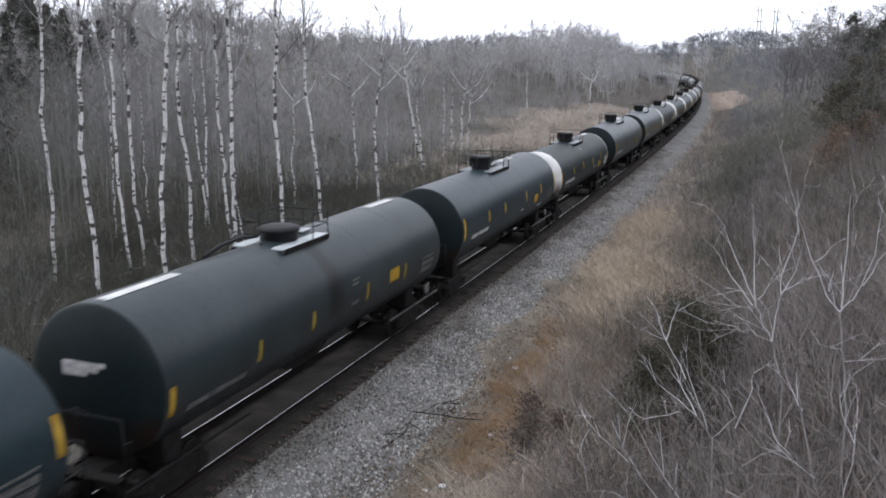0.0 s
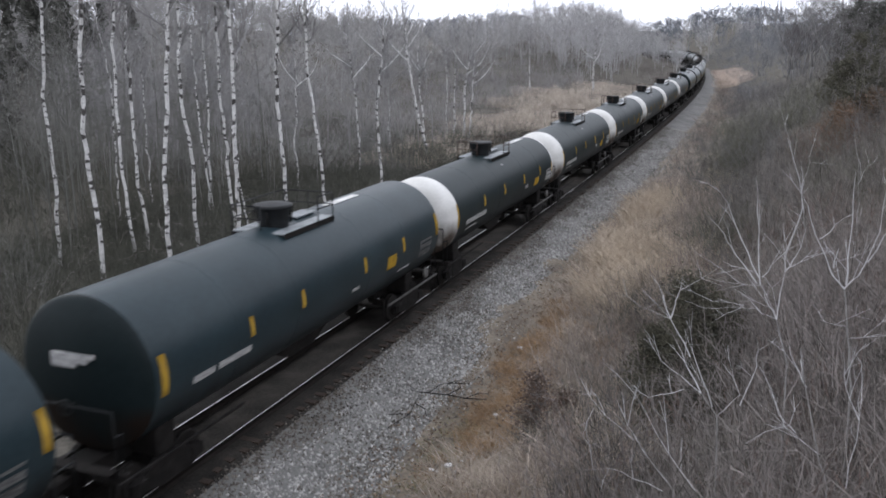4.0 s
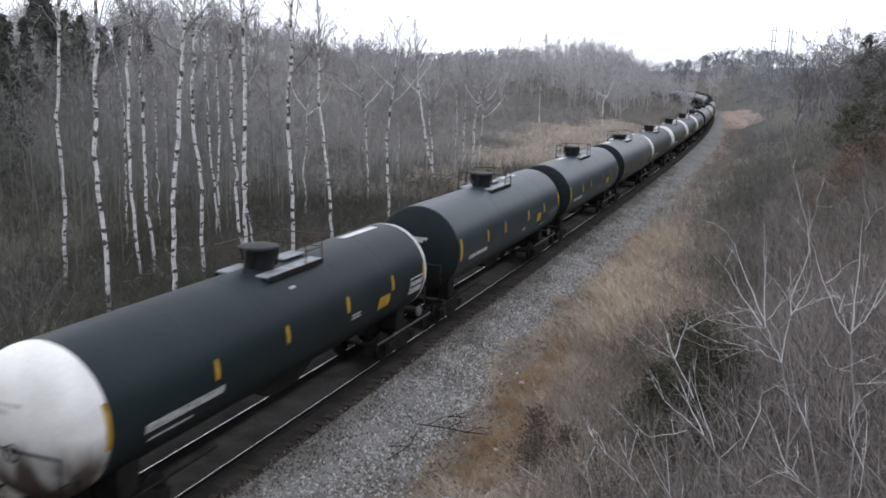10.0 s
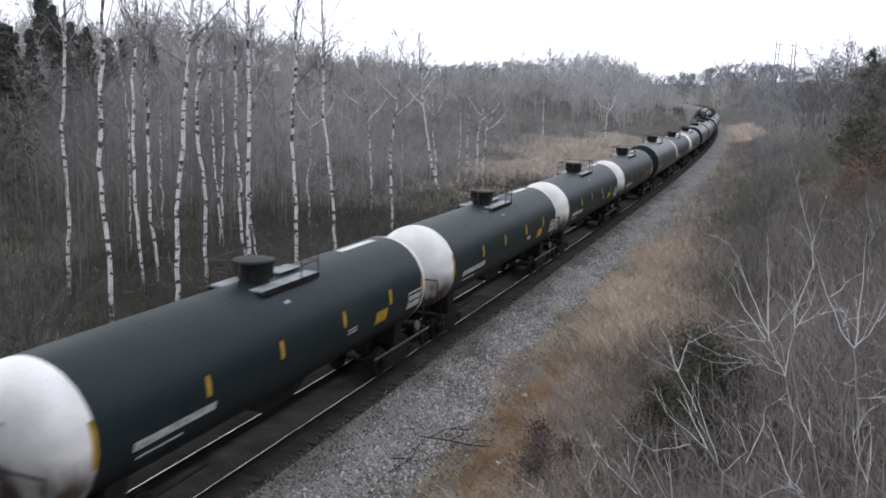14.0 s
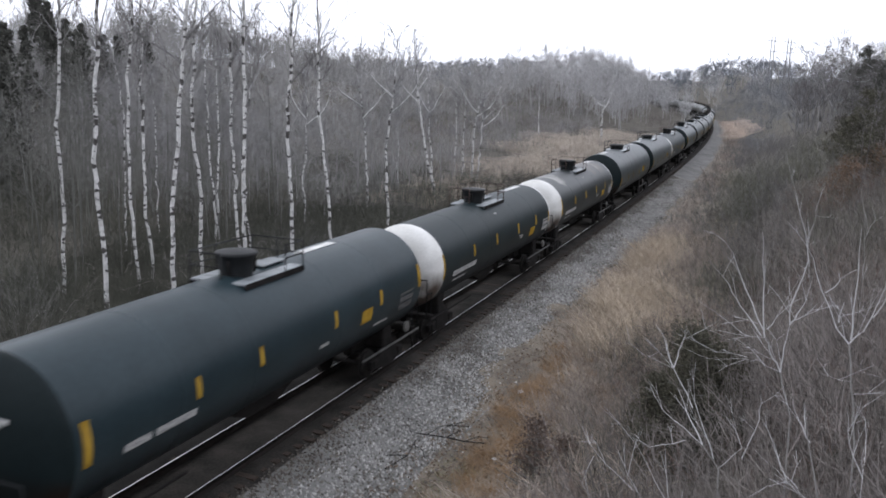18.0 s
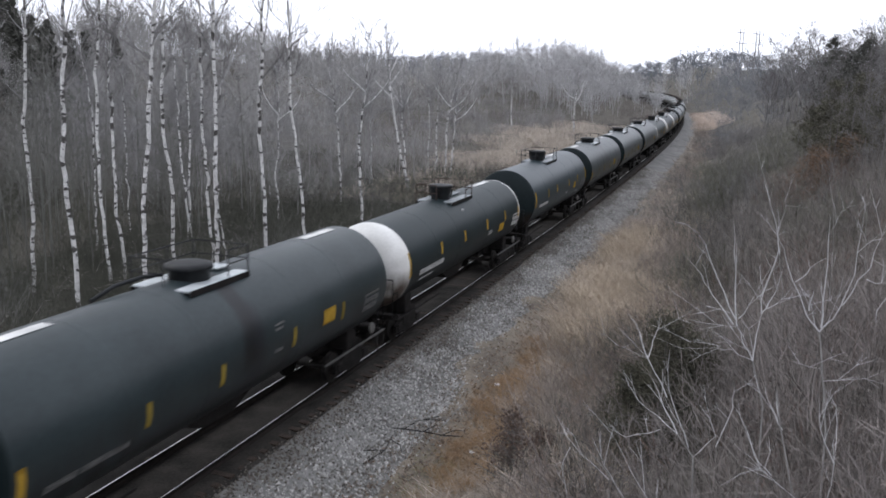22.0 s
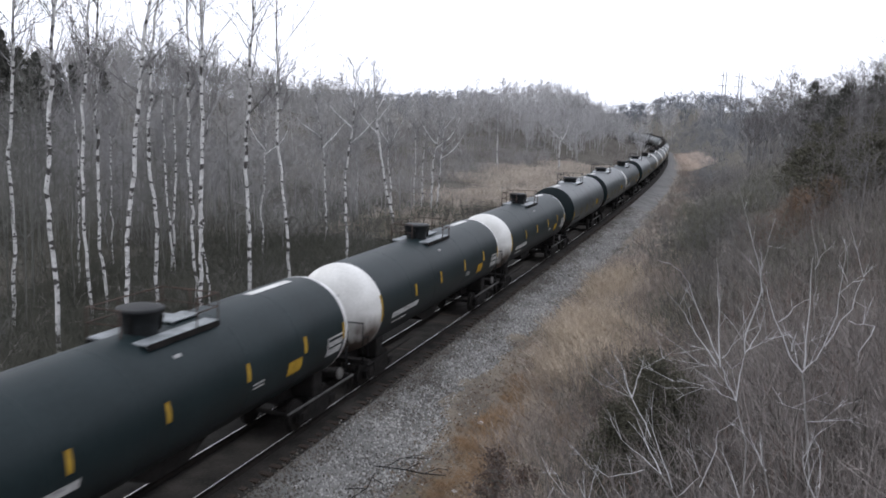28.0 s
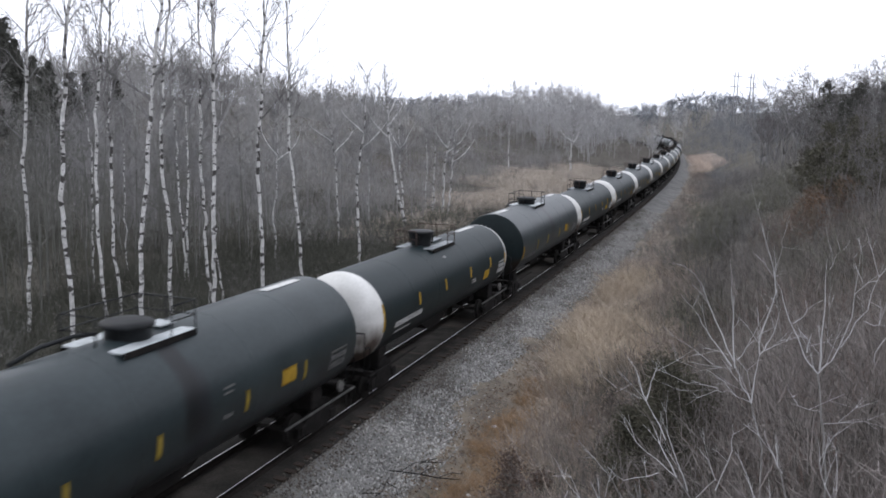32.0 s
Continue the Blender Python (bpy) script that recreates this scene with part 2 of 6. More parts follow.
M_bark = paint("grey_brown_bark", (0.078, 0.078, 0.07), (0.188, 0.186, 0.17), 0.9, 0, 0.12, 5, 0, island=0.5)
M_twig = paint("grey_forest_twigs", (0.075, 0.07, 0.07), (0.165, 0.155, 0.154), 0.9, 0, 0.06, 4, 0, island=0.5)
# Paler than the bank twigs: haze over the knoll is painted in.
M_fartwig = paint("haze_paled_hillside_twigs", (0.27, 0.267, 0.268), (0.45, 0.445, 0.445), 0.9, 0, 0.06, 4, 0, island=0.5)
M_birch = paint("white_birch_bark", (0.33, 0.322, 0.31), (0.66, 0.65, 0.64), 0.75, 0, 1.4, 10, 0.2, stretch=(1, 1, 2.5))
M_birchlimb = paint("pale_grey_birch_limbs", (0.1, 0.097, 0.097), (0.34, 0.336, 0.34), 0.8, 0, 1.2, 9, 0.1, island=0.4)
M_birchtwig = paint("pale_birch_twigs", (0.075, 0.07, 0.067), (0.21, 0.2, 0.195), 0.85, 0, 1.0, 8, 0, island=0.4)
M_birchpale = paint("bleached_birch_limbs", (0.42, 0.415, 0.41), (0.74, 0.735, 0.73), 0.8, 0, 1.2, 9, 0.1, island=0.4)
M_shrubbark = paint("dull_grey_shrub_bark", (0.13, 0.125, 0.118), (0.33, 0.32, 0.31), 0.88, 0, 1.2, 12, 0.2, island=0.2)
M_silver = paint("silvery_shrub_bark", (0.3, 0.295, 0.295), (0.6, 0.595, 0.6), 0.85, 0, 1.0, 10, 0.1, island=0.3)
M_cedar = paint("dark_cedar_foliage", (0.032, 0.0315, 0.021), (0.098, 0.091, 0.064), 0.9, 0, 0.8, 6, 0, island=0.25)
M_oak = paint("clinging_brown_leaves", (0.085, 0.052, 0.034), (0.205, 0.132, 0.086), 0.9, 0, 0.8, 6, 0, island=0.6)
M_pole = paint("weathered_tower_steel", (0.22, 0.22, 0.23), (0.34, 0.34, 0.35), 0.7, 0.3, 2, 20, 0.1)

# dark lenticels on the birch bark
_n, _l = M_birch.node_tree.nodes, M_birch.node_tree.links
_tc, _mp, _nz, _mr, _mx = (_n.new(k) for k in ("ShaderNodeTexCoord", "ShaderNodeMapping", "ShaderNodeTexNoise", "ShaderNodeMapRange", "ShaderNodeMixRGB"))
_mp.inputs["Scale"].default_value = (2.2, 2.2, 3.4)
_nz.inputs["Scale"].default_value, _nz.inputs["Detail"].default_value = 1.3, 3
_mr.inputs["From Min"].default_value, _mr.inputs["From Max"].default_value = 0.525, 0.585
_mx.inputs[2].default_value = (0.05, 0.046, 0.043, 1)
_old = _n["Principled BSDF"].inputs["Base Color"].links[0].from_socket
_l.new(_tc.outputs["Object"], _mp.inputs["Vector"])
_l.new(_mp.outputs[0], _nz.inputs["Vector"])
_l.new(_nz.outputs["Fac"], _mr.inputs["Value"])
_l.new(_mr.outputs[0], _mx.inputs["Fac"])
_l.new(_old, _mx.inputs[1])
_l.new(_mx.outputs[0], _n["Principled BSDF"].inputs["Base Color"])


# dark oily runs down the flank of the grey cars, below the far end of the platform
_n, _l = M_grey.node_tree.nodes, M_grey.node_tree.links
_tc, _sp, _nz, _sl, _of, _ab, _in, _up, _m, _mr, _mx = (_n.new(k) for k in ("ShaderNodeTexCoord", "ShaderNodeSeparateXYZ", "ShaderNodeTexNoise", "ShaderNodeMath", "ShaderNodeMath", "ShaderNodeMath", "ShaderNodeMapRange", "ShaderNodeMapRange", "ShaderNodeMath", "ShaderNodeMapRange", "ShaderNodeMixRGB"))
_l.new(_tc.outputs["Object"], _sp.inputs[0])
_l.new(_tc.outputs["Object"], _nz.inputs["Vector"])
_nz.inputs["Scale"].default_value, _nz.inputs["Detail"].default_value = 1.5, 3
_sl.operation = 'MULTIPLY_ADD'
_sl.inputs[1].default_value, _sl.inputs[2].default_value = 0.12, -0.62
_l.new(_sp.outputs[2], _sl.inputs[0])
_of.operation = 'SUBTRACT'
_l.new(_sp.outputs[1], _of.inputs[0])
_l.new(_sl.outputs[0], _of.inputs[1])
_ab.operation = 'ABSOLUTE'
_l.new(_of.outputs[0], _ab.inputs[0])
_in.inputs["From Min"].default_value, _in.inputs["From Max"].default_value = 0.5, 0.12
_l.new(_ab.outputs[0], _in.inputs["Value"])
_up.inputs["From Min"].default_value, _up.inputs["From Max"].default_value = 1.9, 2.6
_l.new(_sp.outputs[2], _up.inputs["Value"])
_m.operation = 'MULTIPLY'
_l.new(_in.outputs[0], _m.inputs[0])
_l.new(_up.outputs[0], _m.inputs[1])
_a = _n.new("ShaderNodeMath")
_a.operation = 'MULTIPLY'
_l.new(_m.outputs[0], _a.inputs[0])
_l.new(_nz.outputs["Fac"], _a.inputs[1])
_mr.inputs["From Min"].default_value, _mr.inputs["From Max"].default_value = 0.18, 0.46
_mr.inputs["To Max"].default_value = 0.85
_l.new(_a.outputs[0], _mr.inputs["Value"])
_l.new(_mr.outputs[0], _mx.inputs["Fac"])
_l.new(_n["Principled BSDF"].inputs["Base Color"].links[0].from_socket, _mx.inputs[1])
_mx.inputs[2].default_value = (0.0075, 0.0085, 0.0095, 1)
_l.new(_mx.outputs[0], _n["Principled BSDF"].inputs["Base Color"])


# chalky and rusty patches along the crown of one weathered car
_n, _l = M_rusted.node_tree.nodes, M_rusted.node_tree.links
for _colour, _y0, _y1, _edge in (((0.21, 0.205, 0.19), -7.0, -3.4, 0.50), ((0.050, 0.040, 0.033), 1.6, 7.4, 0.46), ((0.16, 0.15, 0.14), 3.6, 6.2, 0.58)):
    _tc, _sp, _nz, _up, _in, _m1, _m2, _mr, _mx = (_n.new(k) for k in ("ShaderNodeTexCoord", "ShaderNodeSeparateXYZ", "ShaderNodeTexNoise", "ShaderNodeMapRange", "ShaderNodeMapRange", "ShaderNodeMath", "ShaderNodeMath", "ShaderNodeMapRange", "ShaderNodeMixRGB"))
    _l.new(_tc.outputs["Object"], _sp.inputs[0])
    _l.new(_tc.outputs["Object"], _nz.inputs["Vector"])
    _nz.inputs["Scale"].default_value, _nz.inputs["Detail"].default_value = 0.9, 6
    _up.inputs["From Min"].default_value, _up.inputs["From Max"].default_value = 3.1, 4.0
    _l.new(_sp.outputs[2], _up.inputs["Value"])
    _m1.operation = 'SUBTRACT'
    _m1.inputs[1].default_value = (_y0 + _y1) / 2
    _l.new(_sp.outputs[1], _m1.inputs[0])
    _m2.operation = 'ABSOLUTE'
    _l.new(_m1.outputs[0], _m2.inputs[0])
    _in.inputs["From Min"].default_value, _in.inputs["From Max"].default_value = (_y1 - _y0) / 2, (_y1 - _y0) / 2 - 1.2
    _l.new(_m2.outputs[0], _in.inputs["Value"])
    _a, _b = _n.new("ShaderNodeMath"), _n.new("ShaderNodeMath")
    _a.operation = _b.operation = 'MULTIPLY'
    _l.new(_up.outputs[0], _a.inputs[0])
    _l.new(_in.outputs[0], _a.inputs[1])
    _l.new(_a.outputs[0], _b.inputs[0])
    _l.new(_nz.outputs["Fac"], _b.inputs[1])
    _mr.inputs["From Min"].default_value, _mr.inputs["From Max"].default_value = _edge - 0.14, _edge + 0.08
    _l.new(_b.outputs[0], _mr.inputs["Value"])
    _l.new(_mr.outputs[0], _mx.inputs["Fac"])
    _old = _n["Principled BSDF"].inputs["Base Color"].links[0].from_socket
    _l.new(_old, _mx.inputs[1])
    _mx.inputs[2].default_value = (*_colour, 1)
    _l.new(_mx.outputs[0], _n["Principled BSDF"].inputs["Base Color"])


# ---------------------------------------------------------------- the line of the track
S_LOW, S_HIGH = -700, 2600
_s = np.arange(S_LOW, S_HIGH + 1.0)
_k = np.interp(_s, [-60, 0, 110, 150, 225, 255, 1000, 1100], [0.0, 0.000253, 0.000253, 0.000446, 0.000446, 0.00056, 0.00056, 0.0])
_th = np.cumsum(_k)
_th = _th - _th[-S_LOW] - 0.381
_p = np.cumsum(np.stack([-np.sin(_th), np.cos(_th)], 1), 0)
_p = _p - _p[-S_LOW] + np.array([-13.58, 0.0])


def at(s, d=0.0):
    """The plan place at s metres along the track and d metres to its right."""
    th = np.interp(s, _s, _th)
    x, y = np.interp(s, _s, _p[:, 0]), np.interp(s, _s, _p[:, 1])
    return x + np.cos(th) * d, y + np.sin(th) * d


def heading(s):
    return math.degrees(np.interp(s, _s, _th))


D_KNOTS = [-14, -6, -3.6, 0, 3.6, 5.4, 7, 9, 12, 15, 20, 30, 60, 150, 1200]
Z_KNOTS = [-1.3, -1.2, -1.05, -0.9, -0.85, -0.78, -0.6, -0.1, 1.0, 2.6, 5.2, 8.0, 10.5, 12, 2]
HILL_D, HILL_Z = [-1200, -420, -220, -140, -95, -65, -46, -34, -20], [-6, 2, 12, 12.5, 11.5, 6.0, 1.5, 0.3, 0]
HILL_S, HILL_K = [-200, 50, 95, 122, 150, 185, 220, 300, 500], [0.8, 0.75, 0.8, 1.0, 1.28, 1.2, 0.56, 0.45, 0.6]


def ground_z(s, d):
    s, d = np.asarray(s, float), np.asarray(d, float)
    z = np.interp(d, D_KNOTS, Z_KNOTS)
    z = z + np.interp(d, HILL_D, HILL_Z) * np.interp(s, HILL_S, HILL_K)
    z = z + 10.5 * np.exp(-((s - 285) / 72) ** 2 - ((d + 46) / 21) ** 2)
    z = z + 9.0 * np.exp(-((s - 385) / 48) ** 2 - ((d + 34) / 17) ** 2)
    z = z + 6.0 * np.exp(-((s - 335) / 34) ** 2 - ((d + 36) / 15) ** 2)
    far = np.clip((s - 420) / 300, 0, 1) * np.clip((1300 - s) / 400, 0, 1)
    z = z + far * (8 + 5 * np.sin(s * 0.011 + d * 0.016) + 3 * np.sin(s * 0.023 - d * 0.031)) * np.clip((np.abs(d) - 20) / 60, 0, 1)
    wob = 0.22 * np.sin(s * 0.31 + d * 0.17) * np.sin(d * 0.43 - s * 0.11) + 0.35 * np.sin(s * 0.061 + 1.3) * np.sin(d * 0.087)
    return z + wob * np.clip((np.abs(d) - 5.0) / 5, 0, 1)


# ---------------------------------------------------------------- mesh helpers
def part(name, bm, material, parent=None, label=""):
    me = bpy.data.meshes.new(name)
    bm.to_mesh(me)
    bm.free()
    for m in (material if isinstance(material, (list, tuple)) else [material]):
        me.materials.append(m)
    ob = new(name, me)
    ob.parent = parent
    if label:
        tagged(ob, label)
    return ob


def thing(name, label, category, group="", place=None):
    ob = tagged(new(name), label, category, group)
    if place is not None:
        ob.matrix_world = place
    return ob


def raw(name, verts, faces, material, parent=None, smooth=False):
    """A mesh from arrays: verts (n, 3), faces (m, k)."""
    me = bpy.data.meshes.new(name)
    verts, faces = np.asarray(verts, np.float32), np.asarray(faces, np.int32)
    k = faces.shape[1]
    me.vertices.add(len(verts))
    me.vertices.foreach_set("co", verts.ravel())
    me.loops.add(faces.size)
    me.loops.foreach_set("vertex_index", faces.ravel())
    me.polygons.add(len(faces))
    me.polygons.foreach_set("loop_start", np.arange(0, faces.size, k, dtype=np.int32))
    me.polygons.foreach_set("loop_total", np.full(len(faces), k, np.int32))
    me.update(calc_edges=True)
    if smooth:
        me.polygons.foreach_set("use_smooth", np.ones(len(faces), bool))
    me.materials.append(material)
    ob = new(name, me)
    ob.parent = parent
    return ob


def box(bm, x0, x1, y0, y1, z0, z1, bevel=0.0, mat=0):
    r = bmesh.ops.create_cube(bm, size=1)
    bmesh.ops.transform(bm, verts=r["verts"], matrix=Matrix.Translation(((x0 + x1) / 2, (y0 + y1) / 2, (z0 + z1) / 2)) @ Matrix.Diagonal((x1 - x0, y1 - y0, z1 - z0, 1)))
    fs = {f for v in r["verts"] for f in v.link_faces}
    for f in fs:
        f.material_index = mat
    if bevel:
        bmesh.ops.bevel(bm, geom=list({e for f in fs for e in f.edges}), offset=bevel, segments=1, affect='EDGES')


def tube(bm, a, b, r0, r1=None, n=8, caps=True, mat=0):
    a, b = Vector(a), Vector(b)
    r1 = r0 if r1 is None else r1
    q = (b - a).to_track_quat("Z", "Y").to_matrix()
    rings = []
    for c, r in ((a, r0), (b, r1)):
        rings.append([bm.verts.new(c + q @ Vector((r * math.cos(2 * math.pi * i / n), r * math.sin(2 * math.pi * i / n), 0))) for i in range(n)])
    for i in range(n):
        f = bm.faces.new((rings[0][i], rings[0][(i + 1) % n], rings[1][(i + 1) % n], rings[1][i]))
        f.smooth, f.material_index = True, mat
    if caps:
        bm.faces.new(rings[0][::-1]).material_index = mat
        bm.faces.new(rings[1]).material_index = mat


def lathe(bm, profile, n=40, axis="Y", mat=0, smooth=True):
    """Turns (radius, height) pairs round an axis."""
    rings = []
    for r, h in profile:
        if r < 1e-6:
            rings.append([bm.verts.new((0, h, 0) if axis == "Y" else (0, 0, h))])
            continue
        ring = []
        for i in range(n):
            a = 2 * math.pi * i / n
            ring.append(bm.verts.new((r * math.cos(a), h, -r * math.sin(a)) if axis == "Y" else (r * math.cos(a), r * math.sin(a), h)))
        rings.append(ring)
    for a, b in zip(rings, rings[1:]):
        for i in range(n):
            j = (i + 1) % n
            if len(a) == 1 and len(b) == 1:
                continue
            vs = [a[0], b[j], b[i]] if len(a) == 1 else [a[i], a[j], b[0]] if len(b) == 1 else [a[i], a[j], b[j], b[i]]
            f = bm.faces.new(vs)
            f.smooth, f.material_index = smooth, mat


def pipe(bm, pts, r, n=6, mat=0):
    """One bent pipe through the points."""
    pts = [Vector(p) for p in pts]
    rings = []
    for i, p in enumerate(pts):
        way = (pts[min(i + 1, len(pts) - 1)] - pts[max(i - 1, 0)]).normalized()
        q = way.to_track_quat("Z", "Y").to_matrix()
        rings.append([bm.verts.new(p + q @ Vector((r * math.cos(6.2832 * k / n), r * math.sin(6.2832 * k / n), 0))) for k in range(n)])
    for a, b in zip(rings, rings[1:]):
        for k in range(n):
            bm.faces.new((a[k], a[(k + 1) % n], b[(k + 1) % n], b[k])).smooth = True
    bm.faces.new(rings[0][::-1])
    bm.faces.new(rings[-1])


def shift(bm, m):
    bmesh.ops.transform(bm, verts=bm.verts[:], matrix=m)
    return bm


def prisms(p0, p1, r0, r1):
    """Tapered three-sided sticks: arrays of ends and radii to verts and quads."""
    p0, p1 = np.asarray(p0, float), np.asarray(p1, float)
    r0, r1 = np.asarray(r0, float), np.asarray(r1, float)
    ax = p1 - p0
    ax /= np.linalg.norm(ax, axis=1, keepdims=True) + 1e-9
    ref = np.where(np.abs(ax[:, 2:3]) > 0.9, np.array([[1.0, 0, 0]]), np.array([[0, 0, 1.0]]))
    u = np.cross(ax, ref)
    u /= np.linalg.norm(u, axis=1, keepdims=True) + 1e-9
    w = np.cross(ax, u)
    vs = []
    for base, r in ((p0, r0), (p1, r1)):
        for k in range(3):
            a = 2 * math.pi * k / 3
            vs.append(base + (u * math.cos(a) + w * math.sin(a)) * r[:, None])
    v = np.stack(vs, 1).reshape(-1, 3)
    q = np.array([[0, 1, 4, 3], [1, 2, 5, 4], [2, 0, 3, 5]])
    f = (np.arange(len(p0))[:, None, None] * 6 + q[None]).reshape(-1, 4)
    return v, f


def ribbons(p0, p1, r0, r1):
    """Flat tapered twigs for what is thinner than a finger far off."""
    p0, p1 = np.asarray(p0, float), np.asarray(p1, float)
    r0, r1 = np.asarray(r0, float)[:, None], np.asarray(r1, float)[:, None]
    ax = p1 - p0
    n = np.random.default_rng(len(p0)).normal(0, 1, p0.shape)
    u = np.cross(ax, n)
    u /= np.linalg.norm(u, axis=1, keepdims=True) + 1e-9
    v = np.stack([p0 - u * r0, p0 + u * r0, p1], 1).reshape(-1, 3)
    return v, np.arange(len(v)).reshape(-1, 3)


def halves(f):
    """Quads to triangles."""
    return np.concatenate([f[:, [0, 1, 2]], f[:, [0, 2, 3]]])


def strew(templates, places, rng, smin=0.8, smax=1.25):
    """Copies of templates (verts, quads) joined into one pair of arrays; places: x, y, z rows."""
    vs, fs, n = [], [], 0
    for x, y, z in places:
        v, f = templates[rng.integers(len(templates))]
        a, k, kz = rng.uniform(0, 6.283), rng.uniform(smin, smax), rng.uniform(smin, smax)
        c, s = math.cos(a) * k, math.sin(a) * k
        vs.append(np.column_stack([v[:, 0] * c - v[:, 1] * s + x, v[:, 0] * s + v[:, 1] * c + y, v[:, 2] * kz + z]).astype(np.float32))
        fs.append(f + n)
        n += len(v)
    return np.concatenate(vs), np.concatenate(fs)


def scatter(rng, n, s0, s1, d0, d1, keep=None, sink=0.1, power=1.0):
    s = rng.uniform(s0, s1, n)
    d = d0 + (d1 - d0) * rng.uniform(0, 1, n) ** power
    if keep is not None:
        ok = keep(s, d)
        s, d = s[ok], d[ok]
    x, y = at(s, d)
    return np.column_stack([x, y, ground_z(s, d) - sink])


# ---------------------------------------------------------------- plants: templates
def grow(rng, h, r, limbs, subs, twigs, spread, first=0.3, rise=0.9, lean=0.03, thin=0.012, steps=7):
    """Sticks of a bare tree: trunk rows and branch rows of (p0, p1, r0, r1)."""
    trunk, wood = [], []
    pts = [np.zeros(3)]
    drift = rng.normal(0, lean, 2)
    for i in range(steps):
        drift = drift + rng.normal(0, lean, 2)
        pts.append(pts[-1] + np.array([drift[0], drift[1], 1.0]) * h / steps)
    rad = [r * (1 - 0.93 * i / steps) ** 0.9 for i in range(steps + 1)]
    for i in range(steps):
        trunk.append((pts[i], pts[i + 1], rad[i], rad[i + 1]))
    for _ in range(limbs):
        f = first + (0.98 - first) * rng.uniform() ** 0.8
        i = min(int(f * steps), steps - 1)
        base = pts[i] + (pts[i + 1] - pts[i]) * (f * steps - i)
        a = rng.uniform(0, 6.283)
        way = np.array([math.cos(a), math.sin(a), rise * rng.uniform(0.6, 1.4)])
        way /= np.linalg.norm(way)
        ln = spread * (0.42 + 0.58 * math.sin(math.pi * min(0.12 + f * 0.98, 1.0))) * rng.uniform(0.6, 1.25)
        br = max(rad[i] * 0.42, thin)
        mid = base + way * ln * 0.5
        up = way + np.array([0, 0, 0.35]) + rng.normal(0, 0.12, 3)
        tip = mid + up / np.linalg.norm(up) * ln * 0.55
        wood += [(base, mid, br, br * 0.65), (mid, tip, br * 0.65, thin * 0.6)]
        for _ in range(subs):
            g = rng.uniform(0.25, 1.0)
            b0 = base + (mid - base) * g * 2 if g < 0.5 else mid + (tip - mid) * (g * 2 - 1)
            w2 = way + rng.normal(0, 0.55, 3) + np.array([0, 0, 0.25])
            w2 /= np.linalg.norm(w2)
            l2 = ln * rng.uniform(0.25, 0.5)
            b1 = b0 + w2 * l2
            wood.append((b0, b1, max(br * 0.4, thin * 0.8), thin * 0.5))
            for _ in range(twigs):
                g2 = rng.uniform(0.2, 1)
                c0 = b0 + (b1 - b0) * g2
                w3 = w2 + rng.normal(0, 0.5, 3) + np.array([0, 0, 0.2])
                wood.append((c0, c0 + w3 / np.linalg.norm(w3) * l2 * rng.uniform(0.4, 0.8), thin * 0.6, thin * 0.35))
    return trunk, wood


def twigs_flat(rows):
    return ribbons([a[0] for a in rows], [a[1] for a in rows], [a[2] for a in rows], [a[3] for a in rows])


def sticks(rows):
    return prisms([a[0] for a in rows], [a[1] for a in rows], [a[2] for a in rows], [a[3] for a in rows])


def brush_clump(rng, stems, h, radius, r, twigs=3):
    rows = []
    for _ in range(stems):
        a, q = rng.uniform(0, 6.283), radius * rng.uniform() ** 0.5
        p = np.array([math.cos(a) * q, math.sin(a) * q, -0.1])
        w = np.array([math.cos(a) * 0.35, math.sin(a) * 0.35, 1.0]) + rng.normal(0, 0.22, 3)
        ln = h * rng.uniform(0.45, 1.1)
        m = p + w / np.linalg.norm(w) * ln * 0.5
        w2 = w + rng.normal(0, 0.3, 3)
        t = m + w2 / np.linalg.norm(w2) * ln * 0.5
        rows += [(p, m, r, r * 0.7), (m, t, r * 0.7, r * 0.25)]
        for _ in range(twigs):
            g = rng.uniform(0.1, 0.95)
            b = m + (t - m) * g if rng.uniform() < 0.7 else p + (m - p) * (0.4 + 0.6 * g)
            w3 = w2 + rng.normal(0, 0.6, 3)
            rows.append((b, b + w3 / np.linalg.norm(w3) * ln * rng.uniform(0.18, 0.4), r * 0.5, r * 0.2))
    return twigs_flat(rows)


def arched_clump(rng):
    """A few long bent stems that arch over and droop."""
    rows = []
    for _ in range(4):
        a, ln = rng.uniform(0, 6.283), rng.uniform(1.2, 2.8)
        p = np.array([rng.normal(0, 0.8), rng.normal(0, 0.8), 0.2])
        tilt = rng.uniform(0.1, 1.3)
        for k in range(6):
            w = np.array([math.cos(a) * math.sin(tilt), math.sin(a) * math.sin(tilt), math.cos(tilt)])
            q = p + w * ln / 6
            rows.append((p, q, 0.016 * (1 - k * 0.13), 0.016 * (0.87 - k * 0.13)))
            if k > 1:
                side = w + rng.normal(0, 0.6, 3)
                rows.append((q, q + side / np.linalg.norm(side) * ln * rng.uniform(0.1, 0.25), 0.008, 0.004))
            p, tilt, a = q, tilt + rng.uniform(0.0, 0.4), a + rng.normal(0, 0.25)
    return twigs_flat(rows)


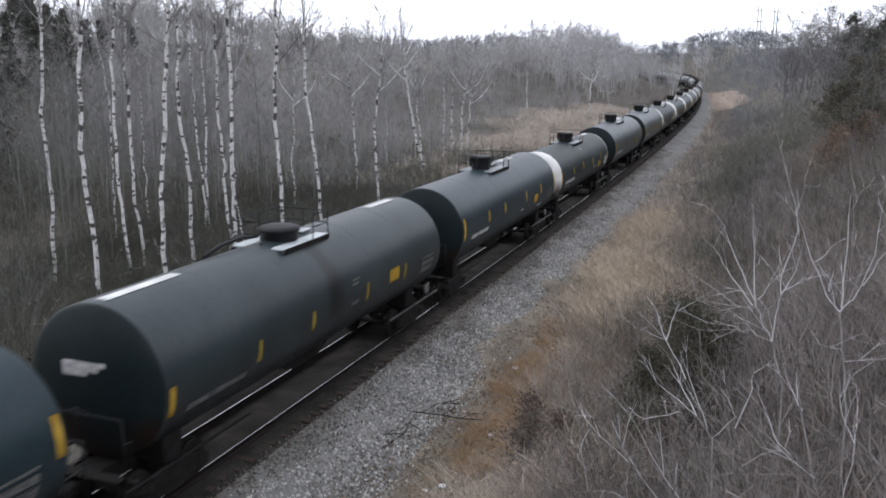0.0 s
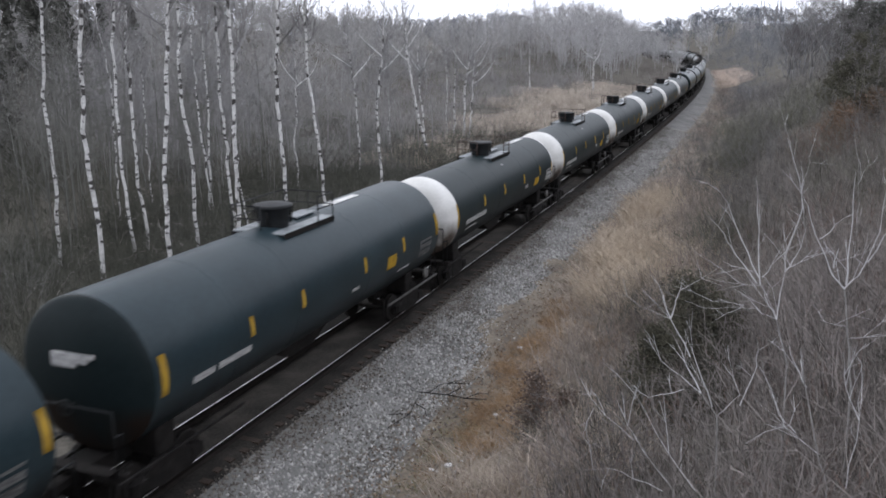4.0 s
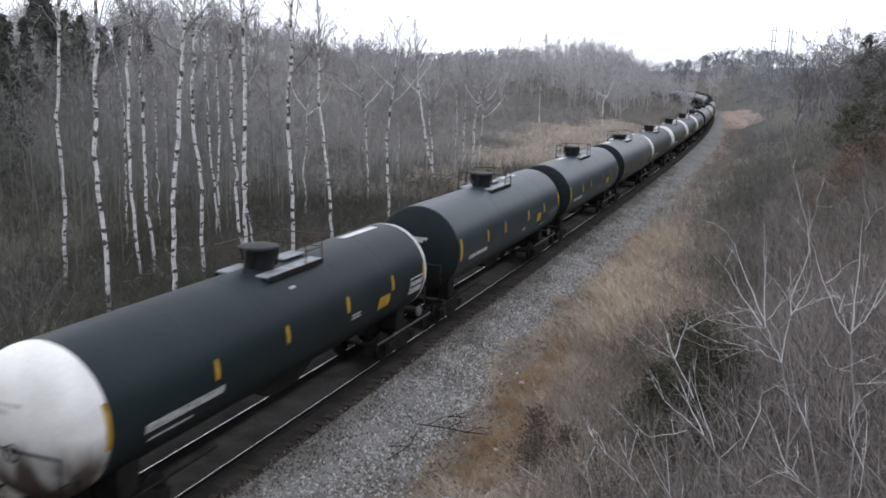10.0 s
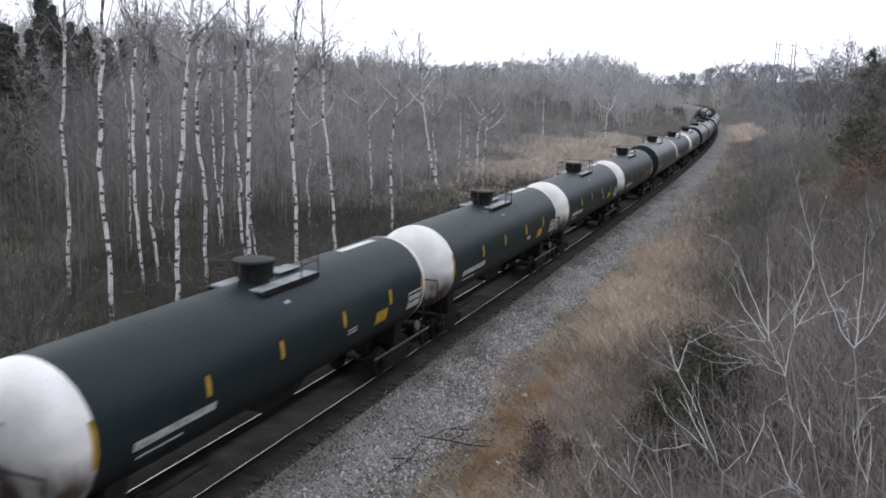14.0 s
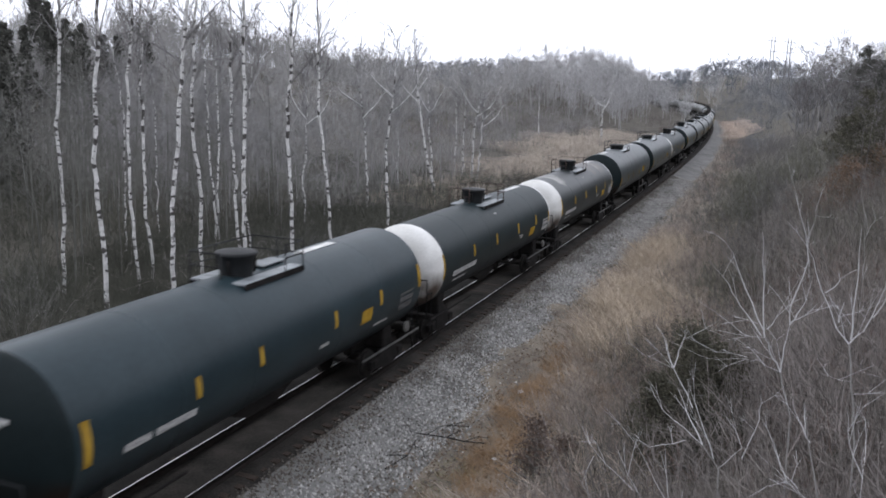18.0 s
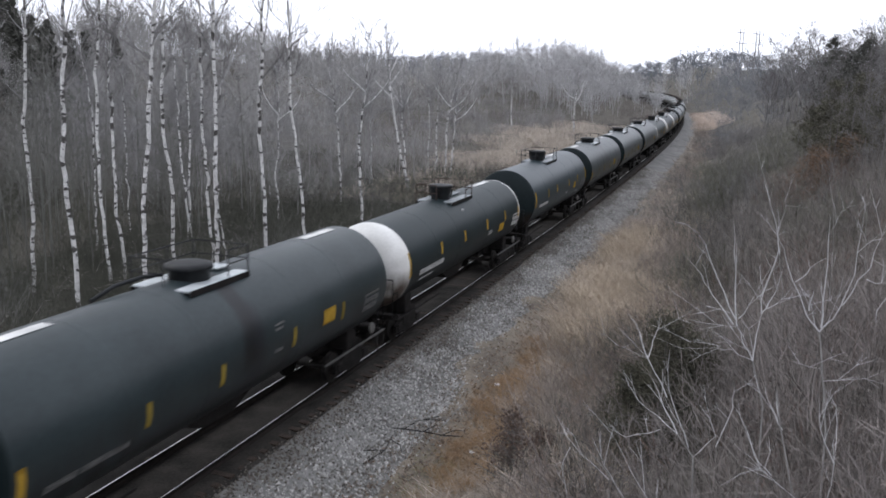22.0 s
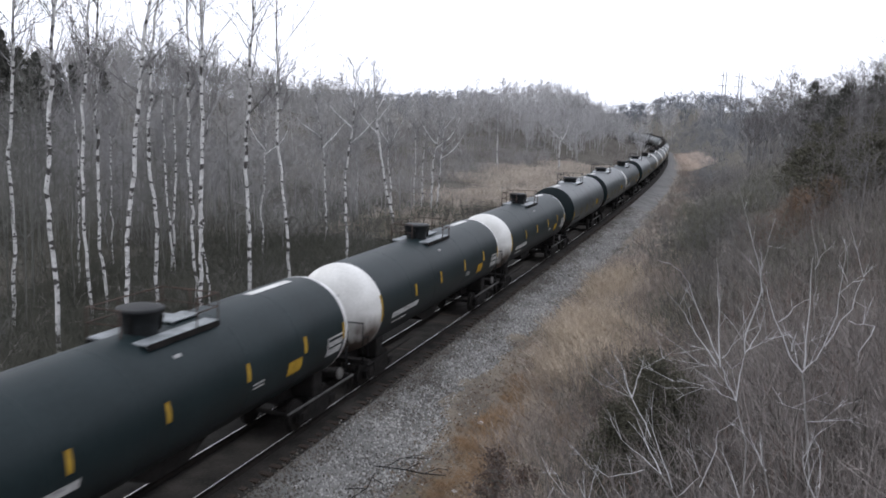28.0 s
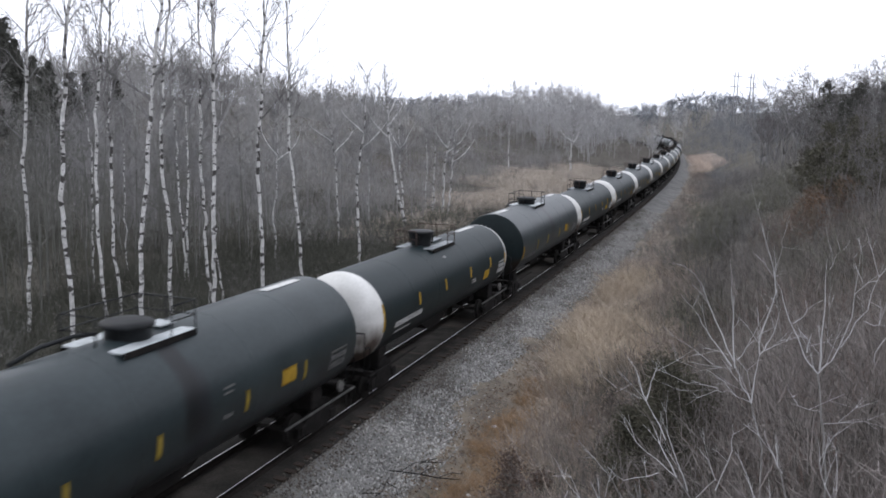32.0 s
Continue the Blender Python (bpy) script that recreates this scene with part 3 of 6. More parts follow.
def grass_clump(rng, blades, h, radius, w):
    a = rng.uniform(0, 6.283, blades)
    q = radius * rng.uniform(0, 1, blades) ** 0.5
    base = np.column_stack([np.cos(a) * q, np.sin(a) * q, np.full(blades, -0.05)])
    lean = np.column_stack([np.cos(a), np.sin(a), np.zeros(blades)]) * rng.uniform(0.05, 0.5, (blades, 1)) + np.column_stack([rng.normal(0, 0.2, (blades, 2)), np.zeros(blades)])
    ln = h * rng.uniform(0.5, 1.15, blades)[:, None]
    up = np.array([[0, 0, 1.0]])
    mid = base + (lean * 0.35 + up) * ln * 0.55
    tip = base + (lean * 1.3 + up * 0.95) * ln
    v1, f1 = ribbons(base, mid, np.full(blades, w), np.full(blades, w * 0.8))
    v2, f2 = ribbons(mid, tip, np.full(blades, w * 0.8), np.full(blades, w * 0.2))
    return np.concatenate([v1, v2]), np.concatenate([f1, f2 + len(v1)])


def leaf_tufts(rng, centres, radius, count, size):
    """Many small leaf-like quads round the given centres."""
    n = len(centres) * count
    c = np.repeat(np.asarray(centres, float), count, 0) + rng.normal(0, 1, (n, 3)) * radius * np.array([1, 1, 0.8])
    u, w = rng.normal(0, 1, (n, 3)), rng.normal(0, 1, (n, 3))
    u /= np.linalg.norm(u, axis=1, keepdims=True)
    w = np.cross(u, w)
    w /= np.linalg.norm(w, axis=1, keepdims=True) + 1e-9
    k = size * rng.uniform(0.5, 1.3, (n, 1))
    v = np.stack([c - u * k, c + w * k * 0.45, c + u * k, c - w * k * 0.45], 1).reshape(-1, 3)
    return v, np.arange(n * 4).reshape(-1, 4)


# ---------------------------------------------------------------- ground and track bed
def build_ground():
    s = np.concatenate([np.arange(-700, -40, 30), np.arange(-40, 120, 2.0), np.arange(120, 420, 8.0), np.arange(420, 2601, 60)])
    d = np.concatenate([[-1200, -800, -500, -300, -200, -150, -110], np.arange(-90, -30, 6.0), np.arange(-30, -6, 2.0), [-5, -4.2, -3.4, 0, 3.4, 4.6, 5.4, 6.2], np.arange(7, 31, 1.5), np.arange(33, 90, 6.0), [110, 150, 200, 300, 500, 800, 1200]])
    S, D = np.meshgrid(s, d, indexing="ij")
    x, y = at(S, D)
    z = ground_z(S, D)
    v = np.stack([x, y, z], -1).reshape(-1, 3)
    i, j = np.meshgrid(np.arange(len(s) - 1), np.arange(len(d) - 1), indexing="ij")
    a = (i * len(d) + j).ravel()
    f = np.stack([a, a + 1, a + len(d) + 1, a + len(d)], 1)
    ob = raw("ground", v, f, M_ground, smooth=True)
    tagged(ob, "brown leaf-littered earth with dead grass beside the railway", "ground", kind="structure")


def sweep(name, section, s0, s1, step, material, parent=None, closed=True):
    """A section of (d, z) points swept along the track."""
    s = np.arange(s0, s1 + 0.01, step)
    n = len(section)
    vs = []
    for d, z in section:
        x, y = at(s, d)
        vs.append(np.stack([x, y, np.full(len(s), z)], 1))
    v = np.stack(vs, 1).reshape(-1, 3)
    m = n if closed else n - 1
    i, j = np.meshgrid(np.arange(len(s) - 1), np.arange(m), indexing="ij")
    a, b = i * n + j, i * n + (j + 1) % n
    f = np.stack([a.ravel(), b.ravel(), (b + n).ravel(), (a + n).ravel()], 1)
    return raw(name, v, f, material, parent)


def build_track():
    bed = sweep("ballast_bed", [(-4.4, -1.25), (-3.7, -1.0), (-2.5, -0.42), (-1.75, -0.27), (1.75, -0.27), (2.45, -0.40), (3.3, -0.62), (4.6, -0.72), (5.35, -1.0)], -600, 1050, 3.0, M_ballast, closed=False)
    tagged(bed, "grey crushed-stone ballast under the railway line", "ballast", kind="structure")
    # Sheet over the far shoulder, dark with painted shade from the train.
    shade_sheet = sweep("shaded_shoulder", [(-4.2, -1.13), (-3.68, -0.975), (-2.5, -0.40), (-1.8, -0.245), (-1.2, -0.184), (-0.84, -0.178)], -600, 1050, 3.0, M_undershade, closed=False)
    tagged(shade_sheet, "far shoulder ballast, coloured dark for the shade under the train", "ballast", kind="structure")
    # Oily bed between the rails; its colour also holds shade under the cars.
    grime_shade = sweep("oily_shaded_bed", [(-0.84, -0.178), (-0.6, -0.178), (0.6, -0.178), (1.16, -0.186), (1.35, -0.24), (1.52, -0.258)], -600, 1050, 3.0, M_grimeshade, closed=False)
    tagged(grime_shade, "oil-darkened ballast between the rails, shade of the train put in", "ballast", kind="structure")
    rng = np.random.default_rng(8)
    s = np.arange(-20, 300, 0.8)
    rows = []
    VERGE = (3.05, 3.6, 4.4, 5.3, 6.3, 7.2, 8.4, 9.2)
    for k, d in enumerate(VERGE):
        edge = k in (0, 7)
        dd = d + (rng.normal(0, 0.2, len(s)) + 0.3 * np.sin(s * 0.7) + 0.3 * np.sin(s * 0.27 + 1.0) + 0.2 * np.sin(s * 1.9) if k == 0 else 0) + np.interp(s, [22, 36, 60], [1.3, 0.3, 0.8]) * (1.0, 0.8, 0.45, 0, 0, 0, 0, 0)[k]
        x, y = at(s, dd)
        rows.append(np.stack([x, y, np.maximum(ground_z(s, dd), np.interp(dd, [2.45, 3.3, 4.6, 5.35], [-0.40, -0.62, -0.72, -0.9])) + (-0.03 if edge else 0.015)], 1))
    v = np.stack(rows, 1).reshape(-1, 3)
    m = len(VERGE)
    i, j = np.meshgrid(np.arange(len(s) - 1), np.arange(m - 1), indexing="ij")
    a = (i * m + j).ravel()
    verge = raw("verge", v, np.stack([a, a + 1, a + m + 1, a + m], 1), M_verge, smooth=True)
    tagged(verge, "bare tan soil and thatch between ballast and bank", "ground", kind="structure")
    # Darker soil sheet laid just above the ground beyond the line.
    s = np.arange(-10, 100, 1.6)
    rows = []
    for k, d in enumerate((-4.6, -6, -8, -10, -12, -14, -16, -18, -20, -22, -24, -26)):
        dd = d + (1.6 * np.sin(s * 0.21) + 1.2 * np.sin(s * 0.53 + 1) + rng.normal(0, 0.7, len(s)) if k == 11 else 0)
        x, y = at(s, dd)
        rows.append(np.stack([x, y, ground_z(s, dd) + (-0.12 if k in (0, 11) else 0.05)], 1))
    i, j = np.meshgrid(np.arange(len(s) - 1), np.arange(11), indexing="ij")
    a = (i * 12 + j).ravel()
    dark_strip = raw("dark_soil_strip", np.stack(rows, 1).reshape(-1, 3), np.stack([a, a + 12, a + 13, a + 1], 1), M_darksoil, smooth=True)
    tagged(dark_strip, "dark soil beyond the line", "ground", kind="structure")
    track = thing("railway_track", "single railway track of worn rails on dark wooden ties", "track")
    track["kind"] = "structure"
    for side in (-1, 1):
        c = 0.755 * side
        rail = sweep("rail", [(c - 0.07, -0.185), (c - 0.07, -0.165), (c - 0.012, -0.145), (c - 0.012, -0.045), (c - 0.037, -0.035), (c - 0.037, -0.004), (c + 0.037, -0.004), (c + 0.037, -0.035), (c + 0.012, -0.045), (c + 0.012, -0.145), (c + 0.07, -0.165), (c + 0.07, -0.185)], -600, 1050, 3.0, M_railside, track)
        # Strip widths and near-white colour imitate the sky glint on the polished heads.
        w = 0.006 if side > 0 else 0.009
        top = sweep("running_surface", [(c - w - 0.004, -0.0035), (c - w, 0.0), (c + w, 0.0), (c + w + 0.004, -0.0035)], -600, 1050, 3.0, M_railtop, rail, closed=False)
        tagged(top, "polished rail head with its sky glint put in as near-white")
    bm = bmesh.new()
    box(bm, -1.27, 1.27, -0.11, 0.11, -0.36, -0.19, 0.015)
    me = bpy.data.meshes.new("tie")
    bm.to_mesh(me)
    bm.free()
    me.materials.append(M_tie)
    rng = np.random.default_rng(5)
    for i in range(230):
        s = 6 + i * 0.52
        x, y = at(s, rng.normal(0.13, 0.06))
        ob = new("tie", me)
        ob.parent = track
        ob.matrix_world = pose(x, y, rng.normal(0, 0.008), 0, 0, heading(s) + rng.normal(0, 0.8))
    far = [6 + i * 0.52 for i in range(230, 900)] + [6 - i * 0.52 for i in range(1, 200)]
    base = np.array([v.co[:] for v in me.vertices])
    tris = np.array([p.vertices[:] if len(p.vertices) == 4 else (*p.vertices[:], p.vertices[0]) for p in me.polygons if len(p.vertices) == 4])
    vs, fs = [], []
    for k, s in enumerate(far):
        x, y = at(s)
        th = math.radians(heading(s))
        vs.append(np.column_stack([base[:, 0] * math.cos(th) - base[:, 1] * math.sin(th) + x, base[:, 0] * math.sin(th) + base[:, 1] * math.cos(th) + y, base[:, 2]]))
        fs.append(tris + k * len(base))
    tagged(raw("distant_ties", np.concatenate(vs), np.concatenate(fs), M_tie, track), kind="stuff")


def build_stones():
    rng = np.random.default_rng(11)
    n = 52000
    s = 11 + 95 * rng.uniform(0, 1, n) ** 1.75
    d = 1.25 + (1.95 + np.interp(s, [22, 36, 60], [1.4, 0.35, 0.9]) + 0.25 * np.sin(s * 0.7) + 0.2 * np.sin(s * 0.27 + 1.0)) * rng.uniform(0, 1, n) ** 0.9 + rng.normal(0, 0.16, n)
    stray = rng.uniform(0, 1, n) < 0.07
    d = np.where(stray, 2.9 + np.interp(s, [22, 36, 60], [1.4, 0.35, 0.9]) + np.abs(rng.normal(0, 0.7, n)), d)
    x, y = at(s, d)
    z = np.interp(d, [1.75, 2.45, 3.3, 4.6, 5.35], [-0.27, -0.40, -0.62, -0.72, -0.8])
    z = np.where(d > 5.2, np.maximum(ground_z(s, d), np.interp(d, [4.6, 5.35], [-0.72, -0.9])) + 0.02, z)
    k = rng.uniform(0.022, 0.054, n) * (1 + 0.4 * (rng.uniform(0, 1, n) > 0.95))
    o = np.array([[1, 0, -0.4], [-0.5, 0.87, -0.4], [-0.5, -0.87, -0.4], [0, 0, 0.9]], float)
    v = o[None] * rng.uniform(0.6, 1.25, (n, 4, 1)) * k[:, None, None]
    v[..., :2] += rng.normal(0, 0.35, (n, 4, 2)) * k[:, None, None]
    a = rng.uniform(0, 6.283, n)
    c, sn = np.cos(a)[:, None], np.sin(a)[:, None]
    v = np.stack([v[..., 0] * c - v[..., 1] * sn, v[..., 0] * sn + v[..., 1] * c, v[..., 2]], -1) + np.stack([x, y, z + k * 0.4], 1)[:, None]
    t = np.array([[0, 1, 3], [1, 2, 3], [2, 0, 3]])
    f = (np.arange(n)[:, None, None] * 4 + t[None]).reshape(-1, 3)
    dirty = (d + rng.normal(0, 0.22, n) < 2.15 + 0.25 * np.sin(s * 0.6) + 0.2 * np.sin(s * 1.7)) | (stray & (rng.uniform(0, 1, n) < 0.6)) | (rng.uniform(0, 1, n) < 0.14 + 0.25 * (np.sin(s * 0.43 + d * 1.1) * np.sin(d * 1.7 - s * 0.21) > 0.35))
    f, pick = f.reshape(n, 3, 3), np.repeat(dirty, 4)
    for chosen, material, words in ((dirty, M_dirtystone, "grimy brown-grey stones beside the ties"), (~dirty, M_stone, "")):
        at_new = np.cumsum(np.repeat(chosen, 4)) - 1
        part_f = at_new[f[chosen]].reshape(-1, 3)
        if words:
            tagged(raw("ballast_stones", v.reshape(-1, 3)[pick], part_f, material), words, "gravel", kind="stuff")
    tagged(raw("ballast_stones", v.reshape(-1, 3)[~pick], part_f, M_stone), "loose grey crushed stones on the ballast shoulder", "gravel", kind="stuff")


def build_litter():
    """A dead branch and a few pale stones at the foot of the bank."""
    rng = np.random.default_rng(71)
    for n, d0, d1, material, label in ((5200, 3.6, 6.6, M_litter, "fallen brown leaves and thatch on the verge"), (900, 2.6, 4.6, M_litter, "stray brown leaves on the ballast")):
        cen = scatter(rng, n, 14, 62, d0, d1, sink=-0.05)
        v, f = leaf_tufts(rng, np.column_stack([cen[:, 0], cen[:, 1], np.maximum(cen[:, 2], -0.68)]), 0.05, 3, 0.045)
        tagged(raw("leaf_litter", v, f, material), label, "leaves", kind="stuff")
    limb = thing("fallen_branch", "dark dead branch lying on the ballast edge", "branch", "", pose(-0.6, 23.6, -0.66))
    bm = bmesh.new()
    pipe(bm, [(0, 0, 0.02), (0.35, -0.15, 0.06), (0.9, -0.3, 0.05), (1.4, -0.55, 0.05), (2.0, -0.6, 0.03)], 0.016, 6)
    part("main_limb", bm, M_under, limb)
    for pts in ([(0.35, -0.15, 0.06), (0.7, 0.3, 0.12), (0.9, 0.45, 0.10), (1.4, 0.9, 0.04)], [(0.9, 0.45, 0.1), (1.3, 0.4, 0.12), (1.6, 0.55, 0.05)], [(-0.15, -1.6, 0.06), (-0.5, -1.7, 0.1), (-0.8, -1.6, 0.04)], [(0.0, -0.9, 0.05), (0.25, -1.3, 0.08), (0.3, -1.7, 0.03)], [(1.4, -0.55, 0.05), (1.8, -0.3, 0.1), (2.1, -0.25, 0.04)], [(0.1, -0.1, 0.03), (-0.15, -1.6, 0.06), (-0.7, -2.4, 0.03)], [(0.9, -0.3, 0.05), (1.3, 0.1, 0.12)]):
        bm = bmesh.new()
        pipe(bm, pts, 0.011, 5)
        part("twig", bm, M_under, limb)
    rng = np.random.default_rng(3)
    for x, y, k in ((2.76, 27.45, 0.10), (1.6, 22.1, 0.07), (0.25, 19.2, 0.09), (-0.15, 19.0, 0.06), (0.9, 25.6, 0.06)):
        bm = bmesh.new()
        bmesh.ops.create_icosphere(bm, subdivisions=2, radius=k)
        for v in bm.verts:
            v.co = Vector((v.co.x * 1.3, v.co.y, v.co.z * 0.6)) * rng.uniform(0.85, 1.1)
        ob = part("pale_stone", bm, M_band, None)
        ob.matrix_world = pose(x, y, -0.70, 0, 0, rng.uniform(0, 180))
        tagged(ob, "pale stone lying at the ballast edge", "stone", "pale stones")


# ---------------------------------------------------------------- tank cars
PITCH = 17.75
SIZE = {"white": (-7.60, 7.40, 1.535, 2.705), "black": (-7.40, 7.76, 1.66, 2.80), "grey": (-7.40, 7.78, 1.68, 2.805)}  # near and far end of the shell, radius, height of its axis
BASE = 7.35  # from the car's middle to where its side marks are counted from


def on_shell(bm, RAD, AXIS, y0, y1, z0, z1, out=0.008, n=5, mat=0):
    """A thin film bent round the shell's side between two heights, with an edge of its own."""
    def ang(z):
        return math.asin(max(-0.999, min(0.999, (z - AXIS) / RAD)))
    a0, a1 = ang(z0), ang(z1)
    rows = []
    for r in (RAD + 0.001, RAD + out):
        rows.append([[bm.verts.new((r * math.cos(a0 + (a1 - a0) * i / n), y, AXIS + r * math.sin(a0 + (a1 - a0) * i / n))) for i in range(n + 1)] for y in (y0, y1)])
    o, p = rows[1], rows[0]
    for i in range(n):
        f = bm.faces.new((o[0][i], o[1][i], o[1][i + 1], o[0][i + 1]))
        f.material_index, f.smooth = mat, True
        for q in (0, 1):
            bm.faces.new((o[q][i], o[q][i + 1], p[q][i + 1], p[q][i])).material_index = mat
    for i in (0, n):
        bm.faces.new((o[0][i], p[0][i], p[1][i], o[1][i])).material_index = mat


def build_truck(parent, y):
    truck = new("truck")
    truck.parent = parent
    truck.location = (0, y, 0)
    for x in (-1, 1):
        bm = bmesh.new()
        prof = [(-1.15, 0.34), (-1.15, 0.60), (-0.75, 0.66), (-0.35, 0.86), (0.35, 0.86), (0.75, 0.66), (1.15, 0.60), (1.15, 0.34), (0.62, 0.30), (0.36, 0.22), (-0.36, 0.22), (-0.62, 0.30)]
        xs = (x * 1.0 - 0.07, x * 1.0 + 0.07)
        ring = [[bm.verts.new((q, a, b)) for a, b in prof] for q in xs]
        bm.faces.new(ring[0])
        bm.faces.new(ring[1][::-1])
        for i in range(len(prof)):
            j = (i + 1) % len(prof)
            bm.faces.new((ring[0][i], ring[1][i], ring[1][j], ring[0][j]))
        for a in (-0.89, 0.89):
            box(bm, x * 1.0 - 0.11, x * 1.0 + 0.11, a - 0.16, a + 0.16, 0.36, 0.62, 0.02)
        for a in (-0.2, 0, 0.2):
            tube(bm, (x * 1.0, a, 0.3), (x * 1.0, a, 0.62), 0.075, n=8)
        bmesh.ops.recalc_face_normals(bm, faces=bm.faces[:])
        part("side_frame", bm, M_under, truck)
    for a in (-0.89, 0.89):
        bm = bmesh.new()
        tube(bm, (-0.95, a, 0.457), (0.95, a, 0.457), 0.08, n=8)
        for x in (-1, 1):
            tube(bm, (x * 0.685, a, 0.457), (x * 0.72, a, 0.457), 0.49, n=18)
            tube(bm, (x * 0.72, a, 0.457), (x * 0.83, a, 0.457), 0.457, n=18)
        part("wheelset", bm, M_wheel, truck)
    bm = bmesh.new()
    box(bm, -0.98, 0.98, -0.22, 0.22, 0.52, 0.80, 0.03)
    part("bolster", bm, M_under, truck)


def build_car(kind, worn=False):
    """kind: white (white heads), black, or grey (low housing on a pale platform); worn: the weathered white one, or the black one striped at its near end."""
    label = {"white": "black railway tank car with white painted ends and yellow reflectors",
             "black": "black railway tank car with black ends and tall housing",
             "grey": "faded dark grey tank car with pale galvanised top platform"}[kind]
    if worn and kind == "white":
        label = "weathered black tank car with white ends, rust and chalky patches"
    car = thing("tank_car", label, "tank car", "tank cars of the train")
    NEAR, FAR, RAD, AXIS = SIZE[kind]
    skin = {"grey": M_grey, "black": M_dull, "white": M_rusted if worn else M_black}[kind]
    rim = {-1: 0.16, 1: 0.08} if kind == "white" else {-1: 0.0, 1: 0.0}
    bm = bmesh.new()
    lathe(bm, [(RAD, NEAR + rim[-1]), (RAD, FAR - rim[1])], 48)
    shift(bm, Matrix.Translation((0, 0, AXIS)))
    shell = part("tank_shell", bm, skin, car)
    for y in (NEAR + 2.9, NEAR + 5.5, FAR - 5.5, FAR - 2.9):
        bm = bmesh.new()
        lathe(bm, [(RAD, y - 0.025), (RAD + 0.005, y - 0.01), (RAD + 0.005, y + 0.01), (RAD, y + 0.025)], 48)
        shift(bm, Matrix.Translation((0, 0, AXIS)))
        part("weld_seam", bm, skin, shell)
    for e in (-1, 1):
        bm = bmesh.new()
        end = NEAR if e < 0 else FAR
        prof = [(RAD, end - e * rim[e])] if rim[e] else []
        if kind == "white":
            prof += [(RAD * math.cos(a) ** (0.62 if e < 0 else 0.85), end + e * 0.72 * math.sin(a)) for a in [math.pi / 2 * i / 10 for i in range(10)]] + [(0.0, end + e * 0.72)]
        else:
            prof += [(RAD - q, end + e * h) for q, h in ((0, 0), (0.012, 0.03), (0.05, 0.065), (0.12, 0.10), (0.30, 0.165), (0.55, 0.235), (0.85, 0.30), (1.15, 0.34))] + [(0.0, end + e * 0.37)]
        lathe(bm, prof, 48)
        if e < 0:
            bmesh.ops.reverse_faces(bm, faces=bm.faces[:])
        bmesh.ops.recalc_face_normals(bm, faces=bm.faces[:])
        shift(bm, Matrix.Translation((0, 0, AXIS)))
        part("tank_head", bm, (M_white if e < 0 else M_band) if kind == "white" else M_head, car, "white painted domed tank end with rust stains" if kind == "white" else "")
    # protective housing on the crown
    top = AXIS + RAD
    bm = bmesh.new()
    if kind == "grey":
        lathe(bm, [(0.50, -0.15), (0.50, 0.20), (0.58, 0.22), (0.58, 0.31), (0.42, 0.36), (0.0, 0.38)], 28, "Z")
    else:
        lathe(bm, [(0.40, -0.15), (0.41, 0.12), (0.49, 0.46), (0.53, 0.48), (0.53, 0.55), (0.46, 0.57), (0.0, 0.60)], 28, "Z")
    shift(bm, Matrix.Translation((0.0, -0.25, top)))
    housing = part("valve_housing", bm, M_dome, car)
    for a in (0.4, 1.9, 3.4, 4.9):
        bm = bmesh.new()
        tube(bm, (0.44 * math.cos(a), -0.25 + 0.44 * math.sin(a), top + 0.05), (0.5 * math.cos(a), -0.25 + 0.5 * math.sin(a), top + (0.40 if kind != "grey" else 0.25)), 0.03, n=6)
        part("latch", bm, M_under, housing)
    pm = M_plat if kind == "grey" else M_platdark
    p0, p1 = (-1.35, 1.1) if kind == "grey" else (-1.05, 1.66)
    for x in (-1, 1):
        bm = bmesh.new()
        x0, x1 = (0.26, 0.80) if x > 0 else (-0.80, -0.26)
        box(bm, x0, x1, p0, p1, top - 0.10, top - 0.05, 0.01)
        for y in (p0 + 0.15, (p0 + p1) / 2, p1 - 0.2):
            box(bm, x * 0.72 - 0.03, x * 0.72 + 0.03, y - 0.04, y + 0.04, top - 0.32, top - 0.09)
        platform = part("top_platform", bm, pm, car, "pale galvanised walkway" if kind == "grey" else "")
        bm = bmesh.new()
        box(bm, x * 0.815 - 0.015, x * 0.815 + 0.015, p0, p1, top - 0.20, top - 0.055, 0.006)
        part("platform_edge", bm, M_under, platform)
    bm = bmesh.new()
    box(bm, -0.25, 0.25, 0.55, p1, top + 0.02, top + 0.06, 0.01)
    for y in (0.7, p1 - 0.2):
        box(bm, -0.2, 0.2, y - 0.04, y + 0.04, top - 0.03, top + 0.03)
    part("crown_walkway", bm, pm, car)
    if kind == "grey":
        bm = bmesh.new()
        pipe(bm, [(-0.35, -0.8, top + 0.12), (-0.5, -1.3, top + 0.16), (-0.55, -2.2, top + 0.13), (-0.5, -3.0, top - 0.02)], 0.05, 8)
        part("vapour_pipe", bm, M_dome, car)
    bm = bmesh.new()
    zr = top + 0.62
    corners = [(0.80, p1 - 0.9), (0.80, p1 - 0.03), (-0.80, p1 - 0.03), (-0.80, p0), (0.1, p0)]
    rm = M_rustrail if kind == "white" else M_dome
    pipe(bm, [(*c, zr) for c in corners], 0.019)
    railing = part("platform_railing", bm, rm, car)
    bm = bmesh.new()
    pipe(bm, [(*c, zr - 0.34) for c in corners], 0.016)
    part("mid_rail", bm, rm, railing)
    for x, y in corners + [(-0.80, 0.0), (0.0, p1 - 0.03)]:
        bm = bmesh.new()
